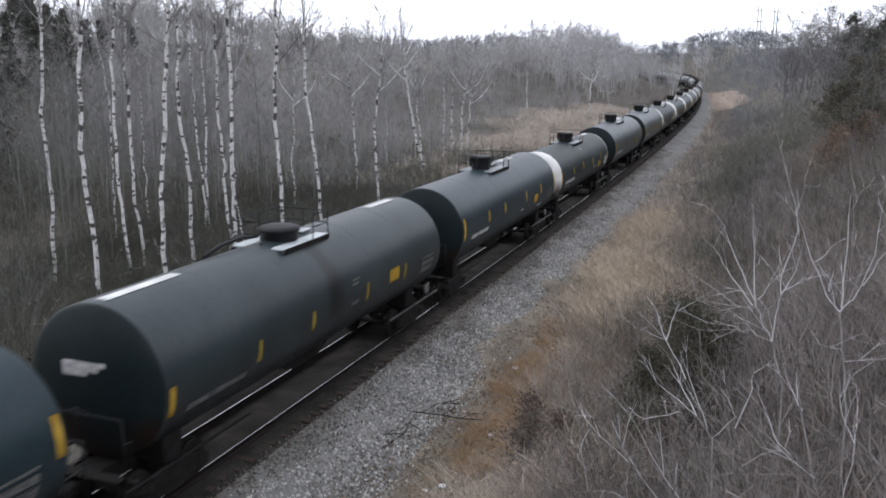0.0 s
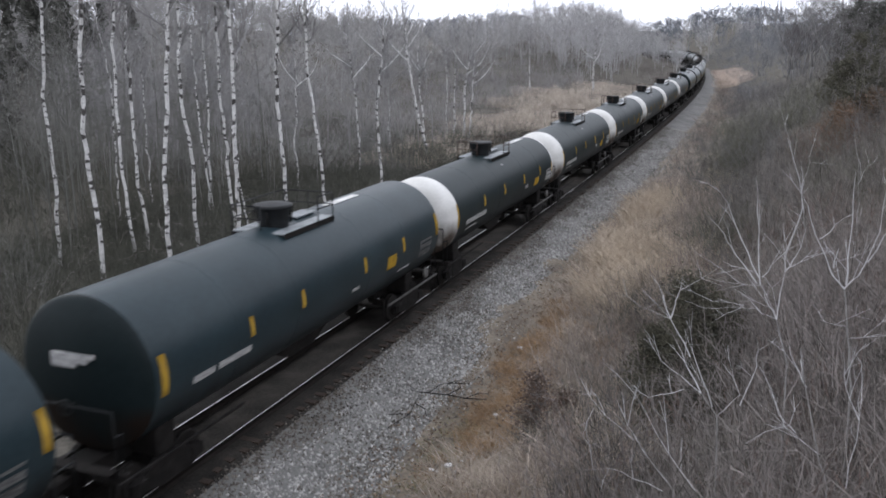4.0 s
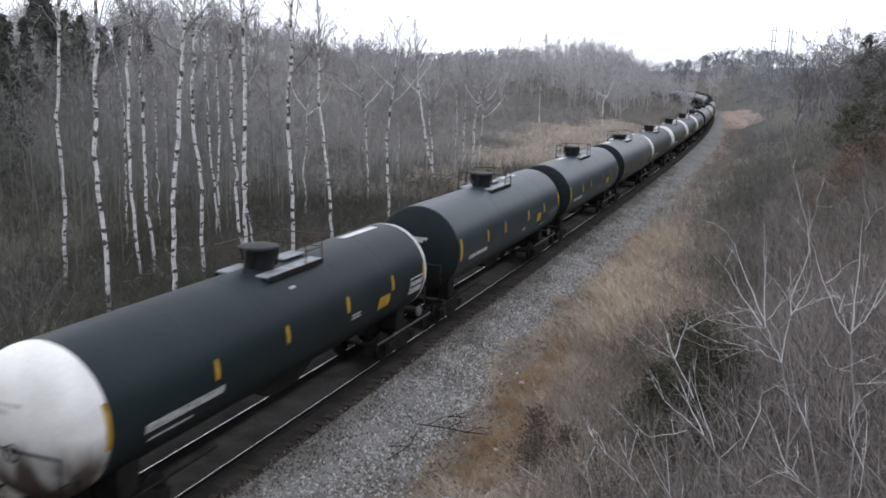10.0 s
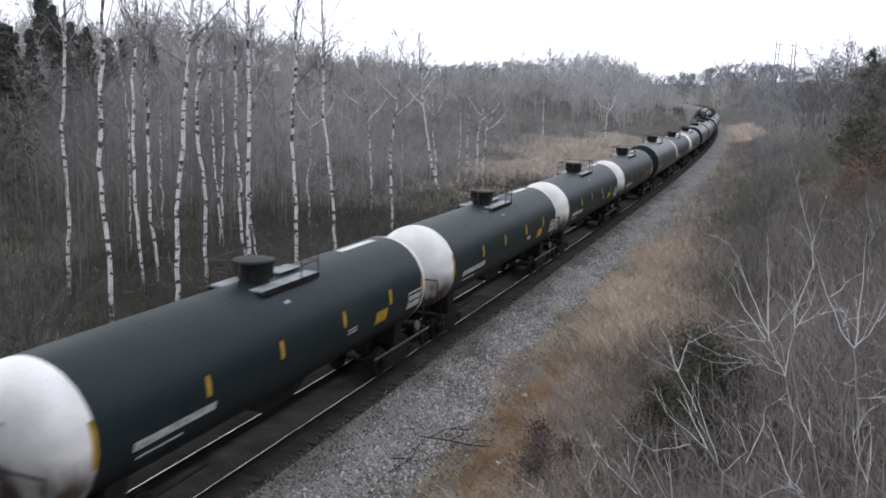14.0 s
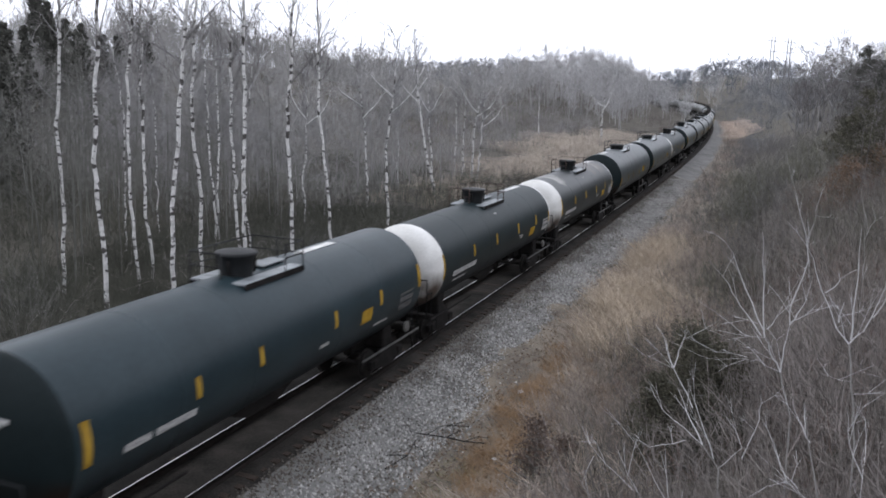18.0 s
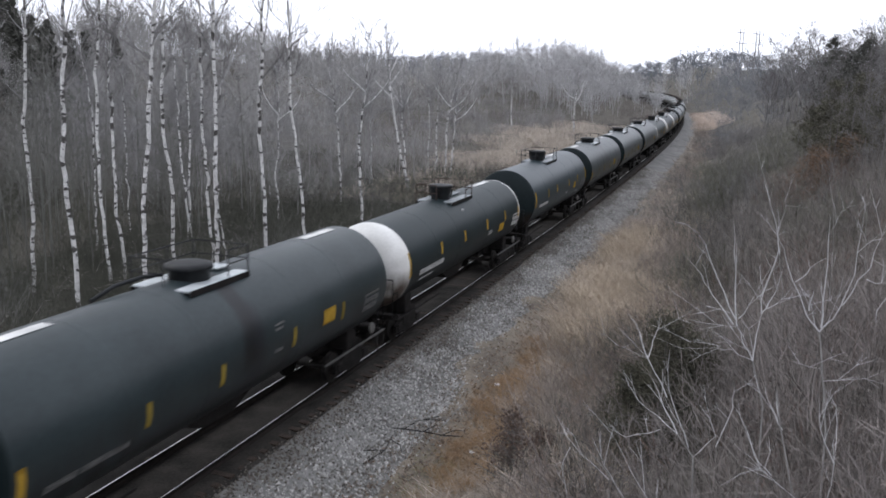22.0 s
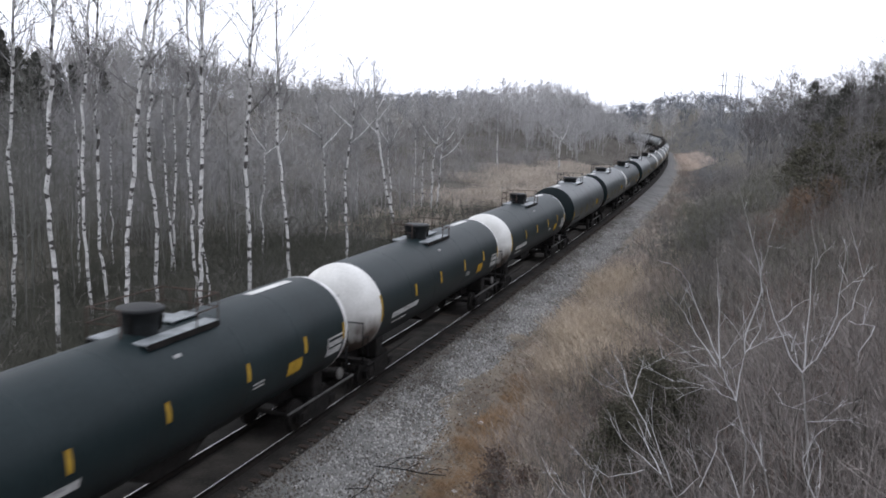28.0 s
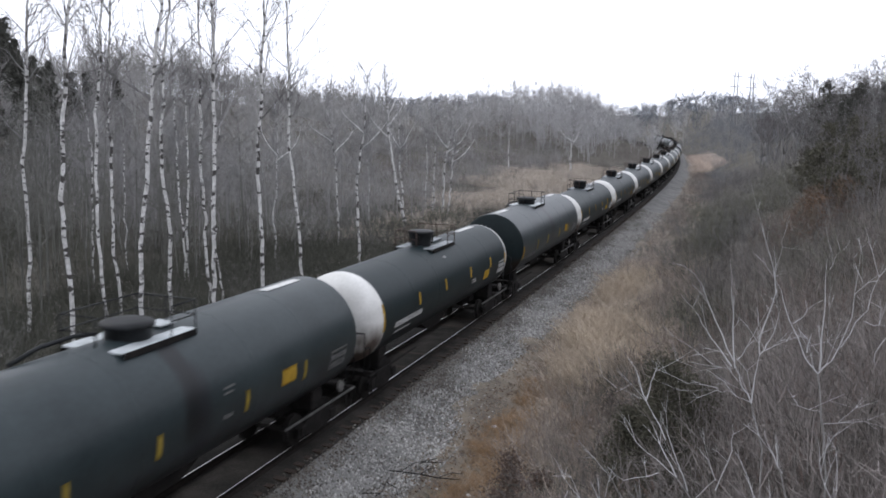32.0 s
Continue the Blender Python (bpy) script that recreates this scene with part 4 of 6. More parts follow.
        tube(bm, (x, y, top - 0.12), (x, y, zr), 0.019, n=6)
        part("railing_post", bm, rm, railing)
    # reflectors and stencils on the side towards the bank
    spots, z0, z1 = {"white": ((3.13, 6.02, 9.2, 12.15), 2.64, 3.1), "black": ((3.35, 5.7, 9.3, 12.1), 2.68, 3.15), "grey": ((3.38, 5.95, 9.2, 12.02), 2.32, 2.86)}[kind]
    for y in spots:
        bm = bmesh.new()
        on_shell(bm, RAD, AXIS, y - BASE - 0.08, y - BASE + 0.08, z0, z1)
        part("reflector", bm, M_yellow if kind != "grey" else M_yellowdull, car)
    bm = bmesh.new()
    y0, y1, z0, z1 = {"white": (11.2, 11.95, 2.2, 2.6), "black": (10.85, 11.5, 2.36, 2.78), "grey": (10.8, 11.5, 2.46, 2.9)}[kind]
    on_shell(bm, RAD, AXIS, y0 - BASE, y1 - BASE, z0, z1)
    part("placard", bm, M_yellow, car, "square yellow placard")
    for y0, y1, z0, z1 in {"white": ((-0.22, -0.09, 2.35, 3.25), (14.5, 14.62, 2.5, 3.0)), "black": ((0.12, 0.32, 2.45, 3.3), (14.88, 15.06, 2.65, 3.4)), "grey": ((0.06, 0.24, 2.2, 2.85),)}[kind]:
        bm = bmesh.new()
        on_shell(bm, RAD, AXIS, y0 - BASE, y1 - BASE, z0, z1, 0.012)
        part("end_reflector", bm, M_yellow, car)
    bars = {"white": [(0.85, 2.1, 2.26, 2.46), (2.14, 3.4, 2.26, 2.46), (1.0, 2.4, 2.04, 2.10), (9.42, 9.95, 2.46, 2.51), (9.42, 9.95, 2.36, 2.41), (6.85, 7.1, 3.78, 3.84)],
            "black": [(1.15, 1.9, 2.33, 2.5), (2.05, 3.3, 2.33, 2.5), (8.5, 8.95, 2.3, 2.4), (11.9, 12.8, 2.05, 2.12)],
            "grey": [(0.7, 1.5, 2.1, 2.26), (1.6, 2.9, 2.1, 2.26), (8.25, 8.7, 3.12, 3.17), (8.25, 8.6, 3.0, 3.05), (8.2, 8.6, 2.42, 2.52)]}[kind]
    for y0, y1, z0, z1 in bars:
        bm = bmesh.new()
        on_shell(bm, RAD, AXIS, y0 - BASE, y1 - BASE, z0, z1)
        part("stencil", bm, M_dimmark if kind == "grey" else M_mark, car, "worn white stencilled lettering bar")
    # data panel by the far end: a pale frame round faded rows
    for y0, y1, z0, z1 in ((13.6, 14.5, 2.66, 2.72), (13.6, 14.5, 2.42, 2.58), (13.6, 14.5, 2.14, 2.36), (13.52, 13.57, 2.14, 2.72)):
        bm = bmesh.new()
        on_shell(bm, RAD, AXIS, y0 - BASE, y1 - BASE, z0, z1)
        part("data_panel", bm, M_mark if kind == "white" else M_dimmark, car, "worn white panel of stencilled rows")
    stripes = {"white": ((11.6, 13.9),), "black": ((10.0, 12.0),) if not worn else ((3.4, 5.3),), "grey": ((0.2, 2.6), (12.6, 14.5))}[kind]
    for y0, y1 in stripes:
        bm = bmesh.new()
        for k in range(6):
            a0, a1 = 1.571 + (k - 3) * 0.03, 1.571 + (k - 2) * 0.03
            vs = [bm.verts.new(((RAD + 0.008) * math.cos(a), y - BASE, AXIS + (RAD + 0.008) * math.sin(a))) for a, y in ((a0, y0), (a0, y1), (a1, y1), (a1, y0))]
            bm.faces.new(vs).smooth = True
        bmesh.ops.remove_doubles(bm, verts=bm.verts[:], dist=0.002)
        bmesh.ops.recalc_face_normals(bm, faces=bm.faces[:])
        bmesh.ops.solidify(bm, geom=bm.faces[:], thickness=-0.005)
        part("crown_stripe", bm, M_band, car, "white stripe along the crown")
    # head stencil
    bm = bmesh.new()
    for z, w in ((3.28, 0.42), (3.12, 0.28)) if kind == "white" else ((3.3, 0.52), (3.2, 0.44), (3.1, 0.3)):
        yy = NEAR - (0.70 if kind == "white" else 0.345) * math.sqrt(1 - (abs(z - AXIS) / RAD) ** 3.2) - 0.03
        box(bm, -0.55, -0.55 + w * 2, yy, yy + 0.05, z - 0.045, z + 0.045)
    part("head_stencil", bm, M_mark if kind != "white" else M_faint, car)
    # frame ends
    for e in (-1, 1):
        bm = bmesh.new()
        box(bm, -0.33, 0.33, min(e * 5.4, e * 8.1), max(e * 5.4, e * 8.1), 0.78, 1.12, 0.02)
        box(bm, -1.35, 1.35, min(e * 7.95, e * 8.1), max(e * 7.95, e * 8.1), 0.95, 1.15, 0.02)
        sill = part("stub_sill", bm, M_under, car)
        for x in (-1, 1):
            bm = bmesh.new()
            box(bm, x * 1.36 - 0.03, x * 1.36 + 0.03, min(e * 4.1, e * 8.3), max(e * 4.1, e * 8.3), 1.0, 1.06, 0.01)
            part("side_rail", bm, M_sill if e > 0 else M_under, sill, "worn grey side rail" if e > 0 else "")
        bm = bmesh.new()
        box(bm, -1.05, 1.05, e * 6.5 - 0.3, e * 6.5 + 0.3, 0.85, 1.62, 0.04)
        part("saddle", bm, M_under, car)
        bm = bmesh.new()
        box(bm, -0.13, 0.13, min(e * 8.05, e * 8.62), max(e * 8.05, e * 8.62), 0.78, 1.0, 0.03)
        box(bm, -0.20, 0.20, min(e * 8.58, e * 8.87), max(e * 8.58, e * 8.87), 0.72, 1.06, 0.06)
        part("coupler", bm, M_under, car)
        bm = bmesh.new()
        yy = (NEAR if e < 0 else FAR) + e * 0.78
        pipe(bm, [(-1.22, yy, 1.12), (-1.22, yy, 2.45), (1.22, yy, 2.45), (1.22, yy, 1.12)], 0.026)
        part("end_handrail", bm, M_dome, car)
        if e < 0:
            bm = bmesh.new()
            lathe(bm, [(0.15, -0.015), (0.175, -0.015), (0.175, 0.015), (0.15, 0.015), (0.15, -0.015)], 18)
            for a in (0.3, 2.4, 4.5):
                tube(bm, (0, 0, 0), (0.16 * math.cos(a), 0, 0.16 * math.sin(a)), 0.01, n=5)
            tube(bm, (0, 0, 0), (0, 0.25, 0), 0.03, n=6)
            shift(bm, Matrix.Translation((0.15, yy - 0.06, 2.42)))
            part("brake_wheel", bm, M_dome, car, "small dark hand-brake wheel")
        # pale dusty casting and steps under the corner
        for x in (-1, 1) if e > 0 else ():
            bm = bmesh.new()
            tube(bm, (x * 1.12, 7.78, 1.18), (x * 1.2, 7.78, 1.18), 0.2, 0.17, 10)
            part("corner_casting", bm, M_dusty, car, "pale dusty steel casting under the corner")
        for x in (-1, 1):
            bm = bmesh.new()
            pipe(bm, [(x * 1.36, e * 7.75, 1.02), (x * 1.38, e * 7.75, 0.42), (x * 1.38, e * 8.15, 0.42), (x * 1.36, e * 8.15, 1.02)], 0.02, 5)
            part("sill_step", bm, M_under, car)
        bm = bmesh.new()
        pipe(bm, [(1.25, e * 8.02, 1.1), (1.25, e * 8.02, 1.95), (1.22, yy, 1.95)], 0.024)
        part("grab_iron", bm, M_dome, car)
        bm = bmesh.new()
        box(bm, -1.1, 1.1, min(e * 8.0, e * 8.3), max(e * 8.0, e * 8.3), 1.14, 1.18, 0.008)
        part("end_platform", bm, M_under, car)
        build_truck(car, e * 6.5)
    bm = bmesh.new()
    lathe(bm, [(0.30, 1.30), (0.30, 1.08), (0.16, 1.02), (0.16, 0.72), (0.0, 0.70)], 16, "Z")
    part("bottom_outlet", bm, M_under, car)
    bm = bmesh.new()
    ring = [[bm.verts.new((x, y, z)) for y, z in ((-1.5, AXIS - RAD + 0.06), (-0.7, 0.86), (0.7, 0.86), (1.5, AXIS - RAD + 0.06))] for x in (-0.55, 0.55)]
    bm.faces.new(ring[0])
    bm.faces.new(ring[1][::-1])
    for i in range(4):
        j = (i + 1) % 4
        bm.faces.new((ring[0][i], ring[1][i], ring[1][j], ring[0][j]))
    bmesh.ops.recalc_face_normals(bm, faces=bm.faces[:])
    part("outlet_skid", bm, M_under, car)
    return car


# one letter a car from the front: w white ends, r the same but weathered, b black, k the same striped at the other end, g grey with a pale platform
TRAIN = "b" + "gbwbbwwwwwwbkgwwwwbwrggwbgggwwwggwgwwwwwwwwwbgwwwbbwwbwb"


def travel(t):
    """Where the first counted car's near end stands along the track."""
    drift = np.interp(t, [0, 6, 9, 11, 13, 17, 20, 24, 28, 30, 32], [0.0, 0.0, -0.14, -0.24, 0.0, 0.18, 0.06, 0.0, 0.08, 0.15, 0.05])
    return float(18.29 - 17.863 * t - 0.00173 * t * t + drift)


def car_pose(n, t):
    s = travel(t) + n * PITCH + BASE
    x, y = at(s)
    return pose(float(x), float(y), 0, 0, 0, heading(s))


CARS = []


def build_train():
    kinds = {"w": "white", "r": "white", "b": "black", "k": "black", "g": "grey"}
    first = {}
    for i, c in enumerate(TRAIN):
        n = i - 1
        if c not in first:
            first[c] = build_car(kinds[c], c in "rk")
            ob = first[c]
            ob.matrix_world = car_pose(n, 0)
        else:
            ob = copy_thing(first[c], car_pose(n, 0))
        CARS.append((n, ob))


def motions():
    for n, ob in CARS:
        walk(ob, [(t, car_pose(n, t)) for t in range(0, 33)])


# ---------------------------------------------------------------- woods and plants
def clearing(s, d):
    """True outside the grassy clearing on the far side of the line."""
    return ~((s > 104) & (s < 208) & (d > -27 - 4 * np.sin(s * 0.09) - 3 * np.sin(s * 0.23)) & (d < 0))


def in_sight(s, d):
    """True for ground that the bridge overlooks, with a margin."""
    return s > (13.6 - d) * 0.9 - 5


def build_woods():
    rng = np.random.default_rng(21)

    def stand(k, h0, h1, r0, r1, limbs, subs, twigs, spread, first, thin, steps):
        out = []
        for _ in range(k):
            t, w = grow(rng, rng.uniform(h0, h1), rng.uniform(r0, r1), limbs, subs, twigs, spread, first, thin=thin, steps=steps)
            v1, f1 = sticks(t)
            v2, f2 = twigs_flat(w)
            out.append((np.concatenate([v1, v2]), np.concatenate([halves(f1), f2 + len(v1)])))
        return out
    near = stand(7, 9, 12.5, 0.035, 0.075, 20, 6, 4, 2.3, 0.12, 0.015, 6)
    hill = stand(6, 7, 9.5, 0.05, 0.085, 22, 6, 3, 2.4, 0.1, 0.026, 5)
    mid = stand(6, 7.5, 10.5, 0.06, 0.11, 20, 6, 3, 2.9, 0.1, 0.046, 4)
    far = stand(5, 9, 12, 0.12, 0.2, 20, 5, 3, 4.2, 0.1, 0.11, 4)

    def wood(name, templates, places, material, label, lo=0.75, hi=1.2):
        v, f = strew(templates, places, rng, lo, hi)
        tagged(raw(name, v, f, material), label, "woods", kind="stuff")
    wood("bare_woods", near, scatter(rng, 170, 15, 58, -18, -50, in_sight, power=0.9), M_bark, "leafless grey-brown trees crowding the low ground beyond the line")
    wood("bare_woods", near, scatter(rng, 130, 56, 92, -18, -50, in_sight, power=0.9), M_midtwig, "leafless silver-grey trees on the low ground beyond the line")
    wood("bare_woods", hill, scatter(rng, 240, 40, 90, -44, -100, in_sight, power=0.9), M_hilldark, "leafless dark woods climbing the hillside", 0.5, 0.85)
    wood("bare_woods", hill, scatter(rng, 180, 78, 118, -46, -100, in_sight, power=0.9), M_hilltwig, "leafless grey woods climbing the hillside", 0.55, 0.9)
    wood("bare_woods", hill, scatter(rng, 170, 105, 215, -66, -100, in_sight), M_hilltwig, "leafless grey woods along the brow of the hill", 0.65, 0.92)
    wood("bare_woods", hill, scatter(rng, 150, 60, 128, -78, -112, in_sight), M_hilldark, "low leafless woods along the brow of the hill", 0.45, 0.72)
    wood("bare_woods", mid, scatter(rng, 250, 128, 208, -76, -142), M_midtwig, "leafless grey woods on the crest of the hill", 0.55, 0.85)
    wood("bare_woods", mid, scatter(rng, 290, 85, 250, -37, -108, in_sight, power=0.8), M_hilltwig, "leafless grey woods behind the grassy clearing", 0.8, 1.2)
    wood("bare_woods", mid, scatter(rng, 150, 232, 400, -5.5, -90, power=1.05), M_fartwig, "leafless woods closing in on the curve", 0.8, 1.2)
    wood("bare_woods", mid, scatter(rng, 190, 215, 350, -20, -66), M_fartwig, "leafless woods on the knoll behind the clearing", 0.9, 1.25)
    wood("bare_woods", near, scatter(rng, 120, 50, 120, 17.5, 36, power=0.9), M_twig, "leafless trees on the bank above the line", 0.5, 0.72)
    wood("bare_woods", near, scatter(rng, 46, 48, 64, 16.5, 25), M_bankgrey, "slim mauve-grey trees before the cedars", 0.45, 0.68)
    broad = stand(5, 8, 10, 0.09, 0.14, 26, 8, 3, 3.6, 0.2, 0.02, 6)
    wood("bare_woods", broad, scatter(rng, 80, 100, 185, 15, 40, power=0.9), M_twig, "broad-crowned leafless trees on the bank above the line", 0.7, 0.98)
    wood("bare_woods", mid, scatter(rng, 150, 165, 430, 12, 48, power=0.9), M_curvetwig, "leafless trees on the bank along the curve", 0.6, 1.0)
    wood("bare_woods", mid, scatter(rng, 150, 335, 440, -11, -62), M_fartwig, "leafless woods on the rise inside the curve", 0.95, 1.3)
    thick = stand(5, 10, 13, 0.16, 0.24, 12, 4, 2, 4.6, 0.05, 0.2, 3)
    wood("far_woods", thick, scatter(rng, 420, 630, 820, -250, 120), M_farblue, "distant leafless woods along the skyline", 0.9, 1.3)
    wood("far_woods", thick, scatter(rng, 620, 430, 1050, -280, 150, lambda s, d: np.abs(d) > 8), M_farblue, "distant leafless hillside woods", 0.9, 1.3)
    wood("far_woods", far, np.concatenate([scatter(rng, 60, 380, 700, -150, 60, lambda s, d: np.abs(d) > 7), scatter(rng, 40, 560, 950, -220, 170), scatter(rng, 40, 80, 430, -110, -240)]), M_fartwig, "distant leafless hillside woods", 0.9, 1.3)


def build_brush():
    rng = np.random.default_rng(31)
    dense = [brush_clump(rng, 34, 2.4, 1.2, 0.010, 5) for _ in range(6)]
    thick = [brush_clump(rng, 30, 2.4, 1.4, 0.015, 5) for _ in range(6)]
    low = [brush_clump(rng, 30, 2.8, 2.0, 0.03, 4) for _ in range(5)]

    def lay(name, templates, places, material, label, lo=0.7, hi=1.25):
        v, f = strew(templates, places, rng, lo, hi)
        tagged(raw(name, v, f, material), label, "brush", kind="stuff")
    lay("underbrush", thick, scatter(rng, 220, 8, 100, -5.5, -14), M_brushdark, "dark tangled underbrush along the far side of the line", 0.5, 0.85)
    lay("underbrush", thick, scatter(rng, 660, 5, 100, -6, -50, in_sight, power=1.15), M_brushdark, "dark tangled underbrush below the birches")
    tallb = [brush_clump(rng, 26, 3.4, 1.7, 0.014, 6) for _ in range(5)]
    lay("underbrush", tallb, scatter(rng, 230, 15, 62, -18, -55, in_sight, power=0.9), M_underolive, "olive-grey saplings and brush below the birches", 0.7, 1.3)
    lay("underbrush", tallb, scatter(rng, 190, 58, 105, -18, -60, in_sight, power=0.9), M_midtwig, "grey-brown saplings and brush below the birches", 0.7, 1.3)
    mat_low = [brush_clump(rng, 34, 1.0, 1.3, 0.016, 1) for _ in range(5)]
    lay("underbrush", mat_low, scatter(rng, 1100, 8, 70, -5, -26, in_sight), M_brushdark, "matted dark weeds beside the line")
    lay("underbrush", low, scatter(rng, 330, 100, 235, -26, -62), M_midtwig, "silver-grey thicket behind the clearing", 0.7, 1.3)
    lay("underbrush", low, scatter(rng, 90, 106, 212, -10, -30), M_bark, "dark shrubs scattered in the clearing", 0.4, 0.8)
    mixed = lambda s, d: in_sight(s, d) & (np.sin(s * 0.31 + d * 0.23) + np.sin(s * 0.13 - d * 0.37 + 1.0) > -0.2)
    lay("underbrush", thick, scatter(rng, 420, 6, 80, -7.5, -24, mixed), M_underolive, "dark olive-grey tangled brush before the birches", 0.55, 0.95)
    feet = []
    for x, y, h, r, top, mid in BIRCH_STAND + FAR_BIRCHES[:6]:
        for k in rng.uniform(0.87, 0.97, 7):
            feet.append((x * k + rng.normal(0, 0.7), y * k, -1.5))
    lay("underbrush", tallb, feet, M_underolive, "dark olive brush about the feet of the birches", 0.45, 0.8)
    rest = lambda s, d: in_sight(s, d) & ~mixed(s, d)
    lay("underbrush", tallb, scatter(rng, 120, 12, 75, -10, -26, rest), M_bark, "grey-brown saplings before the birches", 0.6, 1.0)
    arched = [arched_clump(rng) for _ in range(6)]
    lay("underbrush", arched, scatter(rng, 130, 8, 75, -7, -26, in_sight), M_palestem, "pale bent stems and fallen twigs in the brush", 0.6, 1.3)
    clear = lambda s, d: np.hypot(s - 24.0, d - 11.0) > 1.9
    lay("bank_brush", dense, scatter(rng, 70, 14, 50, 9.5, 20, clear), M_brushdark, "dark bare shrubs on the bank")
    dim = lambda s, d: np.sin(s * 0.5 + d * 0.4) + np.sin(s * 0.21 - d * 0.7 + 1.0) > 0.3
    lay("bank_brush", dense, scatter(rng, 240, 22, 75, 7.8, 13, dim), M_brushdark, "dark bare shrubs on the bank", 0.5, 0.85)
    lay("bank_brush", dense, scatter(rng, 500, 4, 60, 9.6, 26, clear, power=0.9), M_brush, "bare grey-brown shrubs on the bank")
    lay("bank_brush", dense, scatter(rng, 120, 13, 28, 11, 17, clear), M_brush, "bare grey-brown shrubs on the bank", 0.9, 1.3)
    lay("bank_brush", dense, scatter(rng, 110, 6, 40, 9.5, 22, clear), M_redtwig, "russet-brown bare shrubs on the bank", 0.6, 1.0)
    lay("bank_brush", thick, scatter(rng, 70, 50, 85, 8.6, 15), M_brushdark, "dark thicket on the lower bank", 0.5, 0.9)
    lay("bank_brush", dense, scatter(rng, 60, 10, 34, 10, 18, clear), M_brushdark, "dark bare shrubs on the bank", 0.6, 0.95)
    lay("bank_brush", dense, scatter(rng, 60, 20, 60, 7.2, 10), M_brush, "bare grey-brown shrubs on the bank", 0.5, 0.8)
    lay("bank_brush", thick, scatter(rng, 260, 48, 150, 8.6, 30), M_bankgrey, "bare mauve-grey shrubs on the bank")
    green = lambda s, d: np.sin(s * 0.23 + d * 0.5) + np.sin(s * 0.11 - d * 0.3 + 2.0) > -0.2
    lay("bank_brush", thick, scatter(rng, 200, 40, 110, 8.4, 20, green), M_mossy, "mossy grey-green shrubs on the bank")
    lay("bank_brush", thick, scatter(rng, 34, 53, 66, 14.2, 17.8), M_redtwig, "russet shrubs below the cedars", 0.6, 1.0)
    lay("bank_brush", thick, scatter(rng, 300, 58, 190, 5.2, 9.5), M_bankgrey, "low grey brush beside the ballast", 0.4, 0.75)
    # Brush far along the curve, haze mixed into its colour.
    lay("bank_brush", low, scatter(rng, 340, 140, 430, 8, 45), M_curvetwig, "bare shrubs along the curve, tinted blue-grey with painted haze")
    lay("underbrush", thick, scatter(rng, 130, 104, 222, -9, -31), M_brush, "scattered bare shrubs in the clearing", 0.5, 0.9)
    lay("underbrush", low, scatter(rng, 380, 90, 430, -5, -60, clearing), M_brush, "grey-brown brush beside the line")


